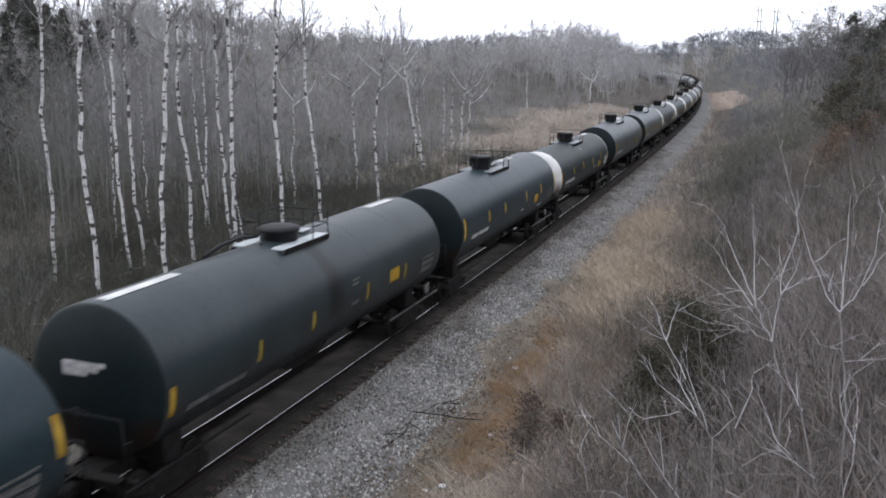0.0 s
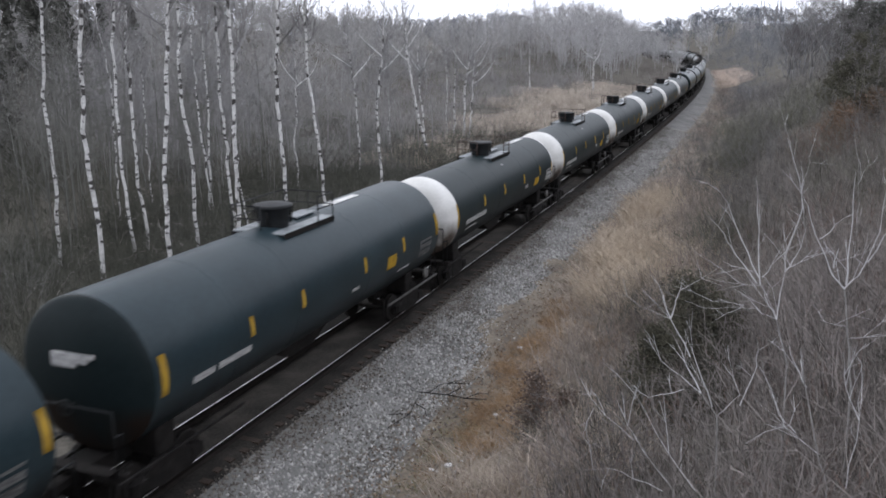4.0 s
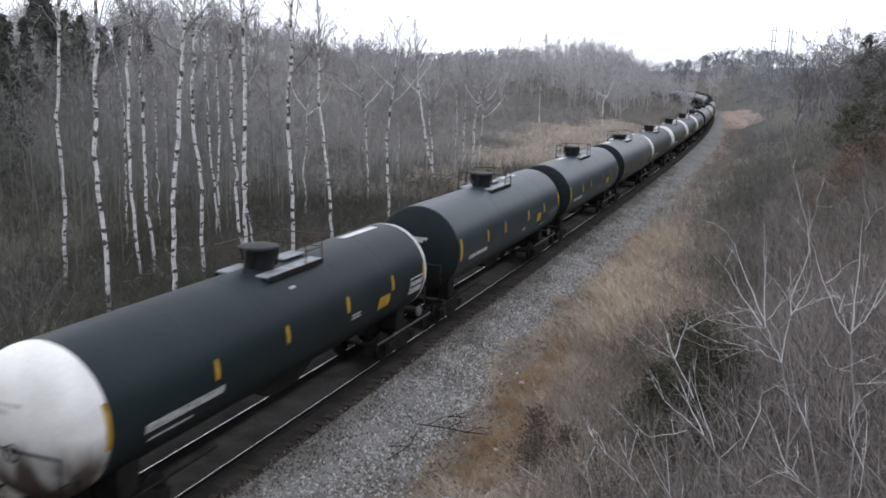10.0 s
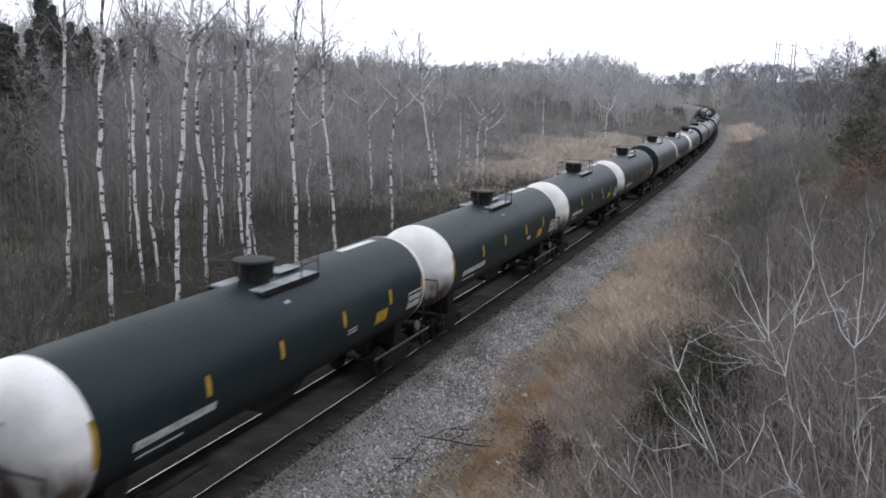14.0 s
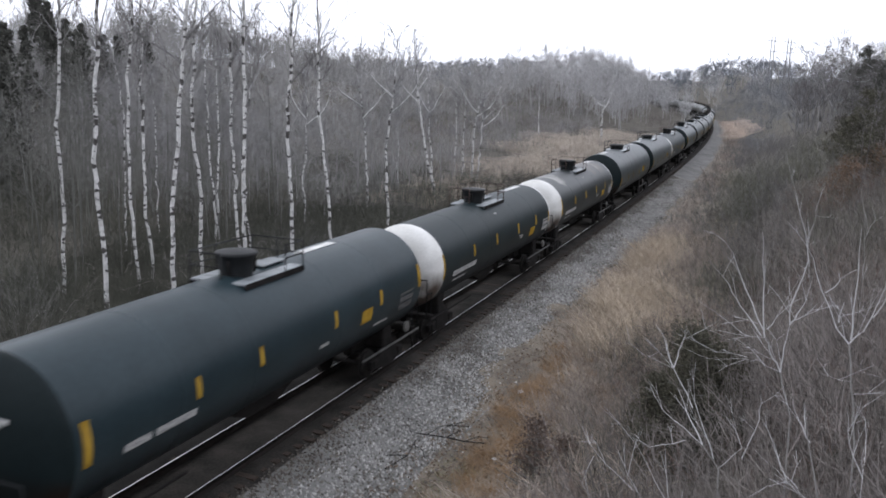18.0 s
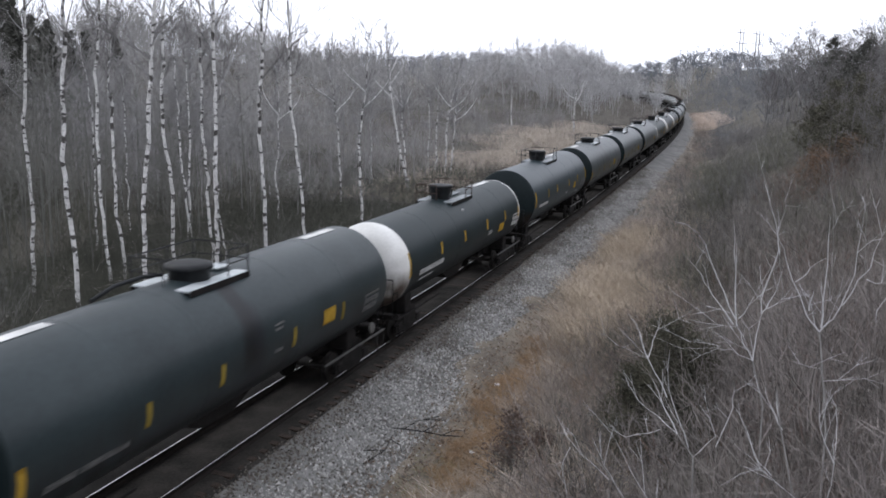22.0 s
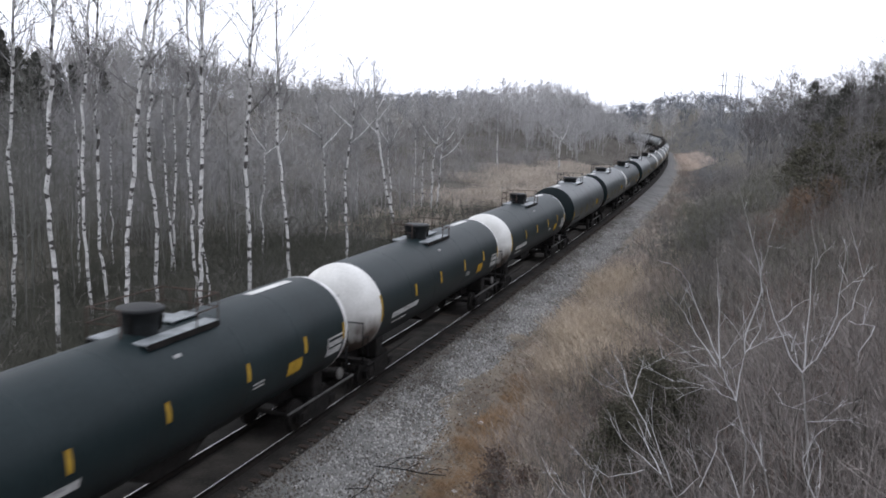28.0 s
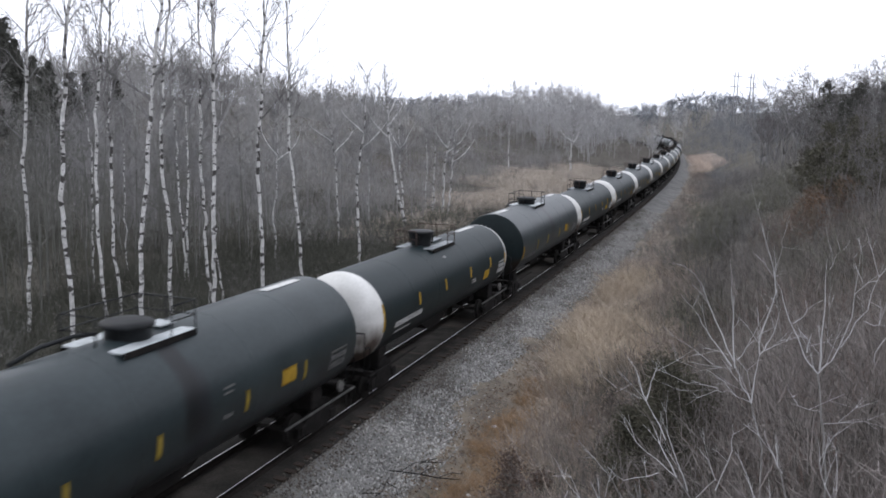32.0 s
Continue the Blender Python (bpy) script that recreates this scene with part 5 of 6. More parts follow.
def build_grass():
    rng = np.random.default_rng(41)
    tuft = [grass_clump(rng, 60, 0.7, 0.4, 0.006) for _ in range(5)]
    wide_thin = [grass_clump(rng, 34, 1.4, 1.5, 0.03) for _ in range(4)]
    tall = [grass_clump(rng, 60, 1.2, 0.6, 0.009) for _ in range(5)]
    wide = [grass_clump(rng, 50, 1.4, 1.4, 0.026) for _ in range(4)]

    def lay(templates, places, material, label, lo=0.6, hi=1.25):
        v, f = strew(templates, places, rng, lo, hi)
        tagged(raw("dry_grass", v, f, material), label, "grass", kind="stuff")
    rust = lambda s, d: np.sin(s * 0.42 + d * 0.8 + 0.6) + 0.8 * np.sin(s * 0.19 - d * 1.3 + 2.0) > 0.25
    lay(tuft, scatter(rng, 900, 12, 60, 5.4, 8.2, rust), M_rustgrass, "russet dead grass along the ballast edge", 0.3, 0.8)
    lay(tuft, scatter(rng, 520, 12, 60, 4.3, 8.6), M_grass, "sparse tufts of dead grass on the verge", 0.25, 0.75)
    lay(tuft, scatter(rng, 260, 12, 70, 4.2, 5.8, rust), M_brush, "low grey weeds at the ballast edge", 0.3, 0.7)
    spot = lambda s, d: (np.hypot((s - 26.5) / 3.2, (d - 6.3) / 1.1) < 1) | (np.hypot((s - 30.5) / 3.0, (d - 5.7) / 0.9) < 1) | (np.hypot((s - 36) / 2.0, (d - 5.4) / 0.6) < 1)
    lay(tuft, scatter(rng, 1200, 22, 40, 4.4, 7.6, spot), M_rustgrass, "orange-brown dead grass on the verge", 0.35, 0.75)
    lay(tuft, scatter(rng, 46, 20, 26, 4.7, 6.0), M_olivegrass, "a few olive-green weeds at the ballast edge", 0.3, 0.6)
    lay(tall, scatter(rng, 470, 20, 68, 5.0, 10.6, lambda s, d: d > np.interp(s, [28, 38, 60], [6.8, 5.4, 4.9]) + 0.5 * np.sin(s * 0.8) + 0.3 * np.sin(s * 1.9)), M_grass, "tall straw-coloured grass on the lower bank", 0.7, 1.25)
    bright = lambda s, d: (np.hypot((s - 46) / 5, (d - 6.4) / 1.3) < 1) | (np.hypot((s - 38.5) / 3, (d - 7.0) / 1.2) < 1) | (np.hypot((s - 56) / 5, (d - 6.2) / 1.2) < 1)
    lay(tall, scatter(rng, 500, 34, 62, 5.0, 8.6, bright), M_straw, "bright patches of straw-coloured grass", 0.8, 1.25)
    patch = lambda s, d: np.sin(s * 0.33 + 1.0) + np.sin(s * 0.17 + d * 0.9) > 0.1
    lay(tall, scatter(rng, 280, 34, 64, 5.4, 9.4, patch), M_straw, "patches of bright straw-coloured grass on the lower bank", 0.85, 1.35)
    lay(wide_thin, scatter(rng, 1250, 104, 226, -9, -33, lambda s, d: ~clearing(s, d)), M_pale, "pale dead grass in the clearing", 0.7, 1.3)
    lay(wide, scatter(rng, 80, 72, 100, -12, -22), M_pale, "pale dead grass at the edge of the woods", 0.6, 1.1)
    lay(wide, scatter(rng, 70, 70, 300, 4.8, 7.5), M_grass, "straw-coloured grass beside the ballast")
    lay(wide, scatter(rng, 420, 200, 290, 5.0, 11), M_cutgrass, "pale dead grass on the cut slope")


def birch(label, x, y, z, h, r, top, mid, seed, limbs=12, low=0.55, forks=()):
    """A birch whose trunk passes by `mid` half way and ends `top` aside of its foot."""
    rng = np.random.default_rng(seed)
    tree = thing("birch_tree", label, "tree", "birches beyond the line", pose(x, y, z))
    n = 28
    full = h * (1.32 if h > 15 else 1.05)
    pts = []
    wob = np.cumsum(rng.normal(0, 0.05, (n + 1, 2)), 0)
    wob = wob - np.linspace(0, 1, n + 1)[:, None] * wob[-1] + rng.normal(0, 0.028, (n + 1, 2))
    for i in range(n + 1):
        z = full * i / n
        f = min(z / h, 1.0)
        side = mid * 4 * f * (1 - f) + top * f * f + (z / h - f) * (top - 2 * mid) * 0.8
        pts.append(np.array([side + wob[i, 0], wob[i, 1], z]))
    h = full
    rad = [r * (1 - 0.32 * i / n - 0.58 * (i / n) ** 3) for i in range(n + 1)]
    bm = bmesh.new()
    rings = []
    for p, q in zip(pts, rad):
        rings.append([bm.verts.new((p[0] + q * math.cos(k * math.pi / 4), p[1] + q * math.sin(k * math.pi / 4), p[2])) for k in range(8)])
    for a, b in zip(rings, rings[1:]):
        for k in range(8):
            bm.faces.new((a[k], a[(k + 1) % 8], b[(k + 1) % 8], b[k])).smooth = True
    bm.faces.new(rings[-1])
    part("trunk", bm, M_birch, tree, "white bark with dark marks")
    limb, rows = [], []
    for _ in range(limbs):
        f = low + (0.98 - low) * rng.uniform() ** 0.7
        i = min(int(f * n), n - 1)
        base = pts[i] + (pts[i + 1] - pts[i]) * (f * n - i)
        a = rng.uniform(0, 6.283)
        way = np.array([math.cos(a), math.sin(a), rng.uniform(0.6, 2.0)])
        way /= np.linalg.norm(way)
        ln = h * (0.17 - 0.08 * f) * rng.uniform(0.4, 1.4)
        br = min(max(rad[i] * 0.42, 0.015), 0.034)
        m1 = base + way * ln * 0.45
        w2 = way + rng.normal(0, 0.25, 3) + np.array([0, 0, 0.35])
        m2 = m1 + w2 / np.linalg.norm(w2) * ln * 0.3
        w2b = w2 + rng.normal(0, 0.35, 3)
        tip = m2 + w2b / np.linalg.norm(w2b) * ln * 0.35
        limb += [(base, m1, br, br * 0.72), (m1, m2, br * 0.72, br * 0.5), (m2, tip, br * 0.5, 0.006)]
        for _ in range(9):
            g = rng.uniform(0.1, 1)
            b0 = base + (m1 - base) * g * 2 if g < 0.5 else m1 + (tip - m1) * (2 * g - 1)
            w3 = w2 + rng.normal(0, 0.6, 3)
            b1 = b0 + w3 / np.linalg.norm(w3) * ln * rng.uniform(0.25, 0.55)
            rows.append((b0, b1, 0.011, 0.006))
            for _ in range(2):
                w4 = w3 + rng.normal(0, 0.55, 3)
                b2 = b0 + (b1 - b0) * rng.uniform(0.3, 1)
                rows.append((b2, b2 + w4 / np.linalg.norm(w4) * ln * rng.uniform(0.15, 0.35), 0.007, 0.004))
    for f, ln, side in forks:
        i = min(int(f * n), n - 1)
        base = pts[i]
        a = rng.uniform(-0.5, 0.5)
        way = np.array([side * math.cos(a), math.sin(a), rng.uniform(0.5, 1.1)])
        path, q = [base], max(rad[i] * 0.75, 0.055)
        for k in range(5):
            way = way / np.linalg.norm(way) + rng.normal(0, 0.16, 3) + np.array([0, 0, 0.12])
            path.append(path[-1] + way / np.linalg.norm(way) * ln / 5)
        bm = bmesh.new()
        for k in range(5):
            tube(bm, tuple(path[k]), tuple(path[k + 1]), q * (1 - 0.17 * k), q * (0.83 - 0.17 * k), 6)
            w3 = way + rng.normal(0, 0.7, 3)
            rows.append((path[k + 1], path[k + 1] + w3 / np.linalg.norm(w3) * ln * rng.uniform(0.2, 0.4), 0.018, 0.008))
        part("limb", bm, M_birchpale, tree, "pale forked limb")
    v, f = sticks(limb)
    tagged(raw("branchwork", v, f, M_birchlimb, tree), kind="stuff")
    v, f = sticks(rows)
    raw("crown", v, f, M_birchtwig if h > 15.5 else M_birchlimb, tree)
    return tree


# x, y, height, trunk radius, lean of the top, bow half way
BIRCH_STAND = [
    (-17.79, 40.24, 16, 0.125, 0.82, -0.08),
    (-13.90, 35.56, 17, 0.14, 0.73, -0.40),
    (-14.76, 41.46, 16, 0.115, 0.10, -0.34),
    (-14.81, 43.60, 16, 0.115, 0.08, -0.07),
    (-10.80, 34.32, 17, 0.13, 1.18, -0.15),
    (-12.18, 43.37, 16.5, 0.13, 0.36, -0.31),
    (-13.80, 53.20, 14, 0.09, -0.71, -0.42),
    (-14.11, 53.30, 14, 0.1, 0.04, 0.40),
    (-11.20, 46.70, 15.5, 0.115, -0.06, -0.20),
    (-9.27, 40.00, 16.5, 0.13, 0.33, 0.06),
    (-7.29, 42.30, 16.5, 0.125, 0.24, -0.17),
    (-5.82, 45.60, 16, 0.105, -0.86, -0.23),
]
FAR_BIRCHES = [
    (-9.65, 61.30, 10.5, 0.09, -0.01, 0.08),
    (-6.31, 69.80, 11.5, 0.1, -0.84, 0.21),
    (-3.54, 57.90, 12.8, 0.12, 0.32, -0.13),
    (-0.57, 80.00, 14.0, 0.17, -2.29, -0.80),
    (-1.00, 85.00, 11, 0.11, -0.57, -0.24),
    (3.35, 100.00, 12.5, 0.16, 1.38, 0.12),
    (3.62, 96.00, 9.5, 0.12, 0.53, 0.39),
    (30.15, 167.60, 12, 0.27, 0.56, -0.06),
    (17.46, 163.90, 12, 0.16, -0.27, 0.36),
    (2.10, 100.00, 10.5, 0.11, 0.20, -0.16),
    (-18.46, 50.20, 13, 0.075, -0.26, 0.16),
    (-18.75, 56.90, 10.5, 0.075, -0.15, -0.02),
    (-4.71, 89.90, 9, 0.08, -0.11, 0.16),
    (1.53, 105.00, 9.5, 0.1, -0.17, 0.15),
    (-9.74, 44.00, 12, 0.07, 0.15, -0.20),
]


# main limbs of some: where on the trunk, length, side
FORKS = {
    (-9.65, 61.30): [(0.7, 3.2, 1), (0.72, 2.4, -1)],
    (-6.31, 69.80): [(0.66, 3.0, 1), (0.72, 2.6, -1)],
    (-3.54, 57.90): [(0.66, 2.8, 1), (0.74, 2.2, -1)],
    (-0.57, 80.00): [(0.64, 3.6, -1), (0.68, 2.4, 1), (0.78, 2.6, 1)],
    (-1.00, 85.00): [(0.68, 2.6, -1), (0.7, 3.0, 1)],
    (3.35, 100.00): [(0.56, 5.0, 1), (0.6, 3.4, -1), (0.7, 3.0, 1)],
    (3.62, 96.00): [(0.62, 4.6, 1), (0.7, 2.0, 1)],
    (30.15, 167.60): [(0.55, 4.5, 1), (0.6, 4.0, -1)],
}


def build_birches():
    for i, (x, y, h, r, top, mid) in enumerate(BIRCH_STAND + FAR_BIRCHES):
        label = "slender white-barked birch, leafless, with dark branch scars" if r < 0.125 else "tall white-barked birch, leafless, bowed above the brush"
        birch(label, x, y, -1.5, h + 0.3, r * 0.76, top, mid, 100 + i, 34 if h > 15 else 30, 0.42, FORKS.get((x, y), ()))


def shrub(label, x, y, turn, foot, stems, seed, r=0.029):
    """A silvery shrub: bent stems given as (side, height) points, with twigs that sprout from them."""
    rng = np.random.default_rng(seed)
    ob = thing("bare_shrub", label, "shrub", "silvery shrubs on the bank", pose(x, y, 0, 0, 0, turn))
    rows = []
    for i, pts in enumerate(stems):
        depth, drift = (0.0, 0.0) if i == 0 else (rng.normal(0, 0.03), rng.normal(0, 0.25))
        path = [np.array([a, depth + drift * k / len(pts), b]) for k, (a, b) in enumerate(pts)]
        if i == 0:
            path.insert(0, np.array([pts[0][0] + 0.1, 0.0, foot]))
        thick = r * 0.58 if i == 0 else r * rng.uniform(0.32, 0.46)
        # round the bends with points between
        fine = [path[0]]
        for p, q in zip(path, path[1:]):
            fine += [p + (q - p) * 0.33 + rng.normal(0, 0.013, 3), p + (q - p) * 0.67 + rng.normal(0, 0.013, 3), q]
        n = len(fine) - 1
        bm = bmesh.new()
        rings = []
        for k, p in enumerate(fine):
            q = thick * (1 - (0.4 if i == 0 else 0.88) * k / n)
            rings.append([bm.verts.new((p[0] + q * math.cos(j * math.pi / 3), p[1] + q * math.sin(j * math.pi / 3), p[2])) for j in range(6)])
        for a, b in zip(rings, rings[1:]):
            for j in range(6):
                bm.faces.new((a[j], a[(j + 1) % 6], b[(j + 1) % 6], b[j])).smooth = True
        part("stem", bm, M_shrubbark if i == 0 else M_silver, ob)
        if i == 0 and len(stems) > 3:
            continue
        for _ in range(2 if len(stems) > 8 else 3):
            k = rng.integers(1, n)
            p, q = fine[k], fine[min(k + 1, n)]
            way = (q - p) / (np.linalg.norm(q - p) + 1e-6) + rng.normal(0, 0.55, 3) + np.array([0, 0, 0.25])
            ln = rng.uniform(0.25, 0.75)
            m1 = p + way / np.linalg.norm(way) * ln * 0.55
            w2 = way + rng.normal(0, 0.35, 3)
            rows += [(p, m1, 0.0042, 0.003), (m1, m1 + w2 / np.linalg.norm(w2) * ln * 0.5, 0.0035, 0.0015)]
            for _ in range(2):
                w3 = way + rng.normal(0, 0.6, 3)
                rows.append((m1, m1 + w3 / np.linalg.norm(w3) * ln * rng.uniform(0.2, 0.5), 0.003, 0.0015))
    v, q = sticks(rows)
    raw("twig_crown", v, q, M_silver, ob)
    return ob


def build_shrubs():
    lab = "leafless silvery-grey shrub with forked, upswept branches"
    shrub(lab, 5.39, 12.92, -22.6, 1.2, [[(0.14, 4.28), (-0.07, 4.99)], [(-0.07, 4.99), (-0.37, 5.15), (-0.58, 5.16), (-1.15, 5.09), (-2.0, 5.39)], [(-0.58, 5.16), (-1.24, 5.26)], [(-0.07, 4.99), (-0.05, 5.39), (-0.0, 5.77)], [(-0.0, 5.77), (-0.04, 6.34)], [(-0.0, 5.77), (0.13, 6.0), (0.25, 6.51)], [(0.07, 5.85), (0.38, 6.18)], [(-0.07, 4.99), (-0.27, 5.36), (-0.35, 5.52)], [(-0.35, 5.52), (-0.67, 5.53), (-1.34, 5.94), (-1.6, 6.14)], [(-0.4, 5.54), (-0.75, 5.98), (-0.94, 6.3), (-1.27, 6.65)], [(-0.37, 5.63), (-0.69, 6.27), (-0.92, 6.83), (-1.1, 7.04)], [(-0.35, 5.52), (-0.43, 6.41), (-0.54, 7.23)], [(-0.47, 5.73), (-0.93, 5.89)], [(-0.33, 5.64), (-0.15, 5.99)], [(-0.02, 6.07), (0.16, 6.8), (0.04, 7.36)]], 7)
    shrub(lab, 5.8, 11.64, -26.5, 1.2, [[(0.13, 4.43), (0.0, 5.23), (-0.09, 5.85)], [(-0.09, 5.85), (-0.27, 6.06), (-0.61, 6.83), (-0.79, 7.27)], [(-0.46, 6.52), (-0.3, 6.72), (-0.2, 6.79)], [(-0.09, 5.85), (0.07, 6.04), (0.28, 6.69), (0.32, 7.67)], [(0.17, 6.25), (0.47, 6.79), (0.62, 7.46)], [(0.44, 6.66), (0.76, 6.63), (0.6, 6.24), (0.62, 6.07)], [(-0.07, 5.91), (-0.08, 6.45), (-0.1, 7.48)], [(-0.02, 5.31), (-0.41, 5.36)], [(0.02, 5.13), (0.61, 5.32)], [(-0.25, 6.12), (-0.21, 6.43)]], 8)
    shrub("leafless grey shrub with long leaning stems", 4.38, 11.71, -20.5, 1.0, [[(-0.29, 3.87), (-0.54, 4.21)], [(-0.54, 4.21), (-0.81, 4.59), (-0.98, 4.86)], [(-0.37, 4.02), (-0.62, 4.67), (-0.82, 5.2)], [(-0.54, 4.21), (-0.98, 4.46), (-1.44, 4.87)], [(-0.72, 4.76), (-1.03, 5.3), (-1.42, 5.43), (-1.6, 5.41)], [(-1.03, 5.3), (-0.98, 5.57), (-0.89, 5.79)], [(-1.03, 5.3), (-1.18, 5.65)], [(-0.79, 4.22), (-1.28, 4.05), (-1.66, 4.24)], [(-0.29, 3.87), (-0.0, 4.29), (-0.28, 5.09)], [(0.01, 4.08), (0.2, 4.69), (0.18, 5.05)]], 9, 0.024)
    shrub("leafless grey shrub with long leaning stems", 4.82, 9.89, -26.0, 1.1, [[(0.06, 3.78), (-0.1, 4.28), (-0.39, 5.56)], [(-0.06, 4.21), (-0.49, 4.49), (-0.92, 4.83)], [(-0.36, 4.45), (-0.57, 4.63), (-0.78, 5.12)], [(0.28, 3.83), (0.34, 4.74), (0.33, 5.46)], [(0.34, 4.74), (0.15, 5.14), (0.08, 5.56)], [(-0.28, 5.06), (-0.43, 5.33), (-0.52, 5.61)]], 10, 0.02)
    shrub("leafless grey shrub with long leaning stems", 2.67, 10.16, -14.7, 0.6, [[(0.35, 3.65), (-0.03, 4.15), (-0.4, 4.61)], [(0.27, 3.76), (-0.18, 4.36), (-0.37, 4.65)], [(0.21, 3.63), (-0.3, 3.88), (-0.8, 3.89)], [(0.62, 3.69), (0.09, 4.47), (-0.29, 5.19)], [(-0.18, 4.29), (-0.54, 4.55), (-0.76, 4.6)]], 11, 0.016)
    shrub("tall thin grey sapling, leafless", 8.6, 20.4, -23.0, 1.6, [[(0.35, 4.4), (0.03, 6.06), (-0.38, 7.27), (-0.56, 7.9)], [(0.2, 5.2), (0.12, 5.7), (0.1, 6.3)], [(0.1, 5.8), (0.22, 6.3), (0.25, 6.7)]], 12, 0.019)
    shrub("thin pale sapling, leafless, in the bank brush", 10.0, 20.4, -26.0, 2.4, [[(0.12, 4.9), (0.02, 6.4), (-0.14, 7.1)], [(0.05, 5.9), (0.2, 6.3), (0.24, 6.6)]], 13, 0.014)
    shrub("thin pale sapling, leafless, in the bank brush", 10.85, 20.4, -27.0, 2.6, [[(0.1, 5.0), (0.0, 6.1), (-0.06, 6.6)], [(0.05, 5.6), (-0.15, 6.0), (-0.2, 6.3)]], 14, 0.013)


def cedar(label, x, y, z, h, wide, seed, material=None, count=46, name="cedar_tree", taper=0.6, leaf=None):
    rng = np.random.default_rng(seed)
    ob = thing(name, label, "tree" if h > 2.5 else "shrub", "", pose(x, y, z))
    bm = bmesh.new()
    tube(bm, (0, 0, -0.3), (rng.normal(0, 0.1), rng.normal(0, 0.1), h * 0.95), 0.05 + h * 0.012, 0.015, 7)
    part("trunk", bm, M_bark, ob)
    rows, cen = [], []
    for _ in range(110):
        f = rng.uniform(0.06, 1)
        a = rng.uniform(0, 6.283)
        ln = wide * (1.1 - f) ** taper * rng.uniform(0.45, 1.15)
        tip = np.array([math.cos(a) * ln, math.sin(a) * ln, f * h + ln * 0.35])
        base = np.array([0, 0, f * h])
        rows.append((base, tip, 0.018, 0.006))
        for g in (0.45, 0.7, 0.92):
            cen.append(base + (tip - base) * g + rng.normal(0, 0.08, 3))
    v, q = sticks(rows)
    tagged(raw("branchwork", v, q, M_bark, ob), kind="stuff")
    v, q = leaf_tufts(rng, cen, 0.09 + wide * 0.035, count, leaf or 0.033 + 0.003 * h)
    raw("foliage", v, q, M_cedar if material is None else material, ob)


def spreading_tree(x, y, z, h, seed):
    """A broad leafless tree: a short trunk that forks again and again into a rounded lacy crown."""
    rng = np.random.default_rng(seed)
    tree = thing("bare_tree", "broad leafless tree with a lacy crown on the bank", "tree", "broad trees on the bank", pose(x, y, z))
    thick, fine = [], []
    stack = [(np.zeros(3), np.array([rng.normal(0, 0.06), rng.normal(0, 0.06), 1.0]), h * 0.315, 0.17, 0)]
    bm = bmesh.new()
    while stack:
        p, way, ln, r, level = stack.pop()
        way = way / np.linalg.norm(way)
        m = p + way * ln * 0.5
        bend = way + rng.normal(0, 0.16, 3)
        q = m + bend / np.linalg.norm(bend) * ln * 0.5
        if level == 0:
            tube(bm, tuple(p - (0, 0, 0.3)), tuple(m), r * 1.15, r, 8)
            tube(bm, tuple(m), tuple(q), r, r * 0.85, 8)
        else:
            (thick if level < 3 else fine).extend([(p, m, r, r * 0.85), (m, q, r * 0.85, r * 0.7)])
        if level == 6:
            continue
        for k in range(3 if level < 5 else 4):
            a = rng.uniform(0, 6.283)
            out = np.array([math.cos(a), math.sin(a), 0.0]) * rng.uniform(0.3, 0.85)
            child = bend / np.linalg.norm(bend) + out + np.array([0, 0, 0.12])
            start = q if k == 0 else m + (q - m) * rng.uniform(0.2, 1.0)
            stack.append((start, child, ln * rng.uniform(0.62, 0.86), max(r * 0.6, 0.021), level + 1))
    part("trunk", bm, M_lacetwig, tree)
    v, f = sticks(thick)
    tagged(raw("branchwork", v, f, M_lacetwig, tree), kind="stuff")
    v, f = twigs_flat(fine)
    raw("crown", v, f, M_lacetwig, tree)


def build_bank_trees():
    for i, (s, d, h) in enumerate([(150, 16.0, 13.6), (128, 17.4, 12.6), (138, 19.6, 12.4), (120, 20.3, 11.0), (128, 23.2, 10.4), (112, 23.2, 10.2), (108, 25.3, 10.7), (102, 26.1, 10.3), (110, 28.8, 10.4)]):
        x, y = at(s, d)
        spreading_tree(float(x), float(y), float(ground_z(s, d)) - 0.1, h, 300 + i)


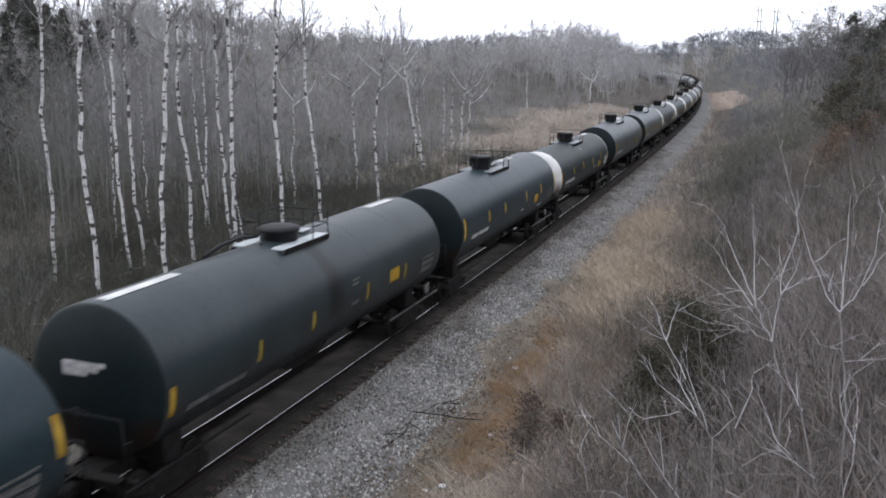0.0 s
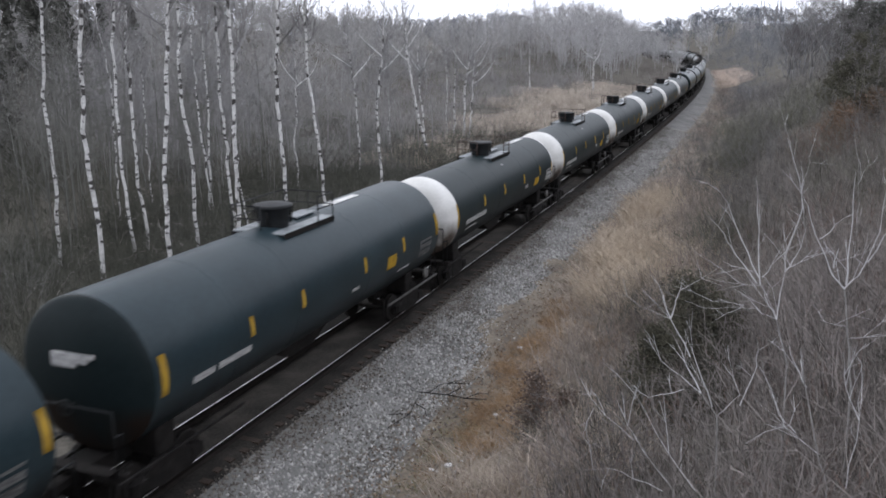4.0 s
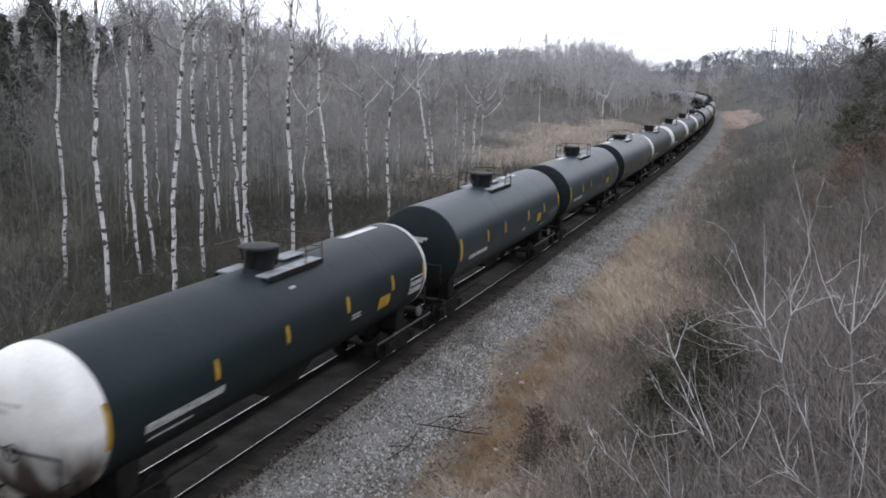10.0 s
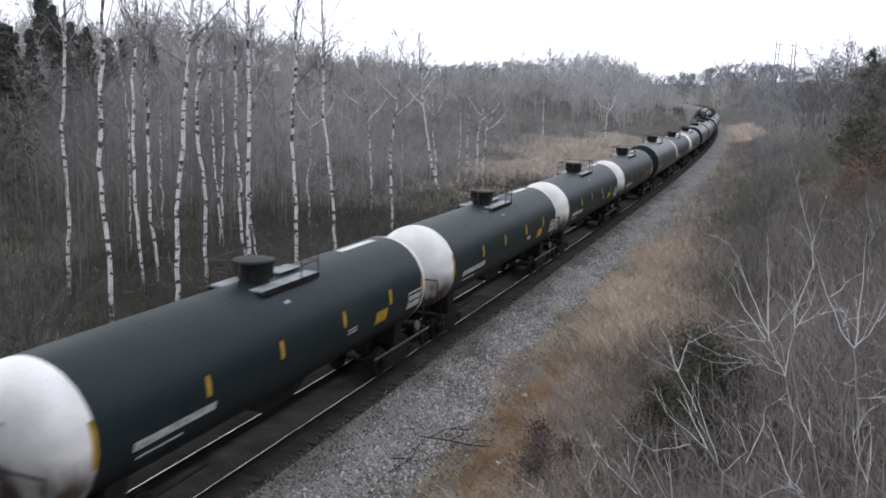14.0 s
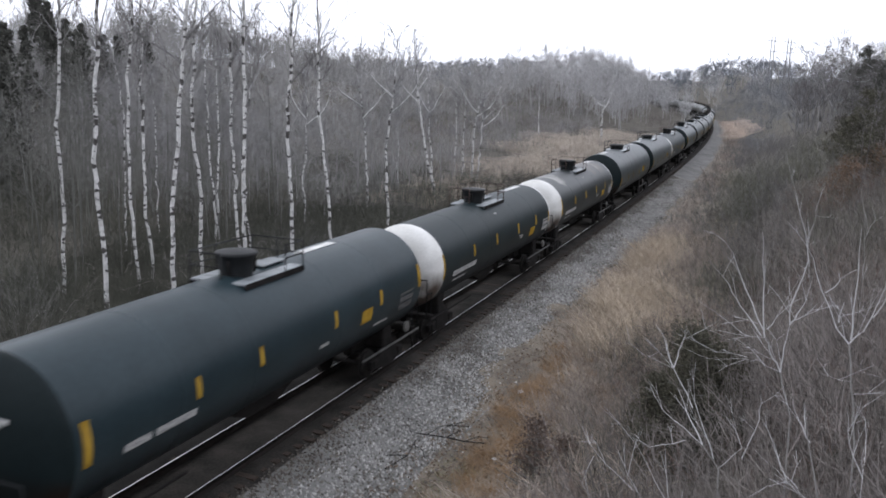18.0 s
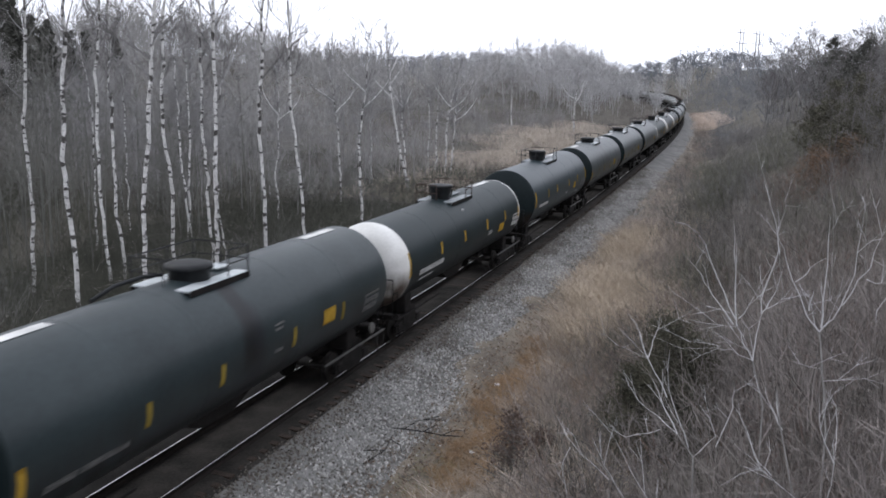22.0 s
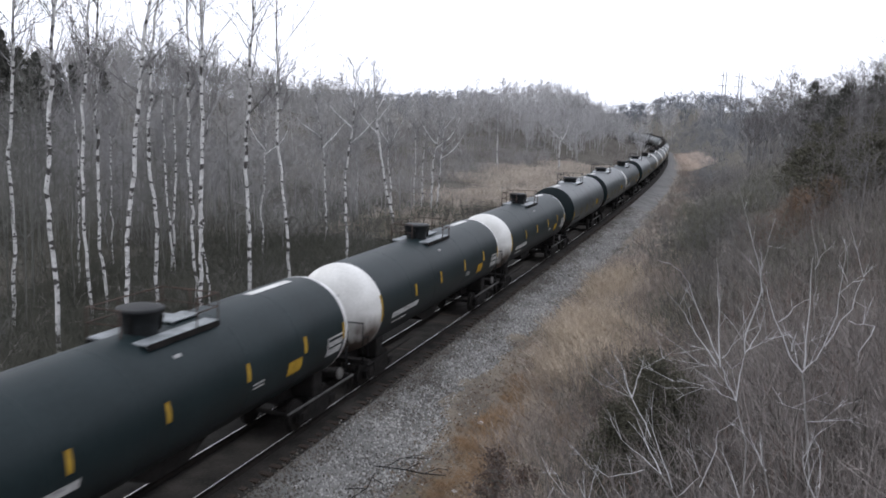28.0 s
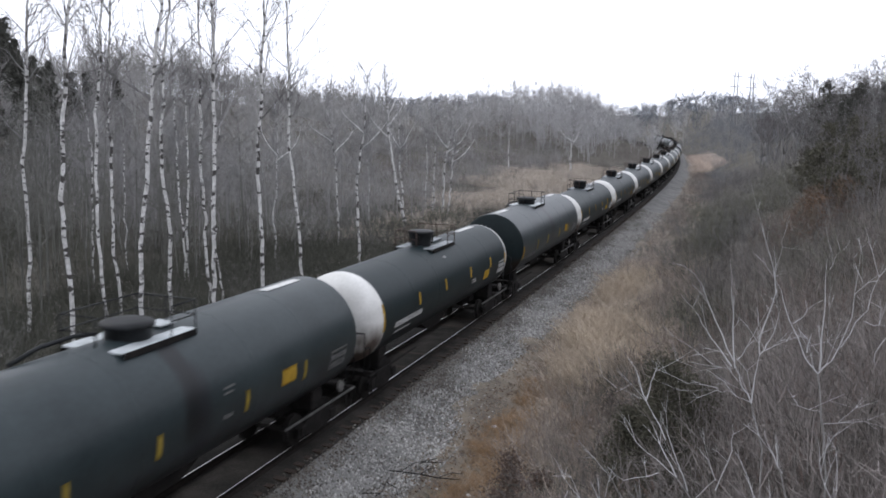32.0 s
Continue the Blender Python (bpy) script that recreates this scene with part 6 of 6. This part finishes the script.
def build_evergreens():
    lab = "dark green cedar, dense and ragged, among bare brush"
    cedar(lab, 5.7, 18.7, 0.5, 3.4, 1.35, 61, None, 72, leaf=0.032)
    cedar(lab, 6.5, 19.0, 0.7, 2.7, 1.25, 62, None, 64, leaf=0.032)
    cedar(lab, 5.2, 19.4, 0.4, 2.2, 0.9, 65, None, 50, leaf=0.03)
    for i, (s, d, h) in enumerate([(66, 19.8, 5.6), (69, 18.6, 5.2), (72, 19.6, 6.2), (76, 18.0, 5.4), (81, 17.4, 5.0), (70, 21.6, 6.4), (78, 20.4, 6.6), (64, 21.4, 6.0), (86, 19.0, 6.2), (92, 20.5, 6.8), (60, 17.6, 4.6), (62, 19.4, 5.4), (57, 19.6, 5.4), (75, 22.6, 6.6), (102, 19.7, 8.6), (100, 22.6, 7.6), (98, 25.1, 7.6), (92, 25.9, 7.2)]):
        x, y = at(s, d)
        cedar(lab, float(x), float(y), float(ground_z(s, d)) - 0.1, h if s > 87 else 0.76 * h, 2.2, 70 + i, M_spruce if s > 87 else None, 17, leaf=0.085)
    cedar("dead brown evergreen shrub at the foot of the bank", 2.35, 19.4, -0.5, 2.0, 1.0, 63, M_deadbush, 9, "dead_shrub", 1.2)
    cedar("dead brown evergreen shrub at the foot of the bank", 3.2, 20.4, -0.45, 1.1, 0.6, 64, M_deadbush, 6, "dead_shrub", 1.2)
    for i, (s, d) in enumerate([(58, 16.1), (59.5, 16.9), (56, 15.3), (57, 17.6), (61, 16.2), (54, 16.0), (63, 17.4)]):
        x, y = at(s, d)
        cedar("oak sapling with clinging russet leaves", float(x), float(y), float(ground_z(s, d)) - 0.1, 2.9, 1.4, 90 + i, M_oak, 9, "oak_sapling")
    for i, (s, d, h) in enumerate([(56, -44, 13.5), (60, -48, 13), (50, -46, 13), (74, -62, 11), (80, -66, 10.5), (69, -58, 12), (104, -88, 14), (109, -92, 14.5), (100, -84, 14), (114, -98, 14), (96, -78, 13), (90, -72, 12.5), (93, -70, 11), (88, -66, 10.5), (97, -70, 10), (102, -72, 9.5), (84, -64, 12), (108, -72, 9), (80, -58, 11)]):
        x, y = at(s, d)
        cedar("tall dark conifer standing among bare trees", float(x), float(y), float(ground_z(s, d)) - 0.1, h, 2.4, 80 + i, M_spruce, 8, "conifer_tree", 1.0, 0.21)


def build_towers():
    for x, y in ((144.2, 394.5), (154.1, 401.4)):
        tower = thing("transmission_tower", "distant two-legged steel transmission tower above the trees", "tower", "towers of the power line", pose(x, y, 6, 0, 0, 35))
        for q in (-1.2, 1.2):
            bm = bmesh.new()
            tube(bm, (q, 0, 0), (q, 0, 28), 0.32, 0.2, 8)
            part("leg", bm, M_pole, tower)
        for z in (21.5, 26.0):
            bm = bmesh.new()
            box(bm, -4.2, 4.2, -0.14, 0.14, z - 0.15, z + 0.15, 0.03)
            part("crossarm", bm, M_pole, tower)
        for q in (-4.0, 0.0, 4.0):
            bm = bmesh.new()
            tube(bm, (q, 0, 21.4), (q, 0, 20.0), 0.09, 0.09, 6)
            part("insulator", bm, M_pole, tower)


build_ground()
build_track()
build_train()
build_birches()
build_shrubs()
build_bank_trees()
build_evergreens()
build_towers()
build_woods()
build_brush()
build_grass()
build_stones()
build_litter()
motions()
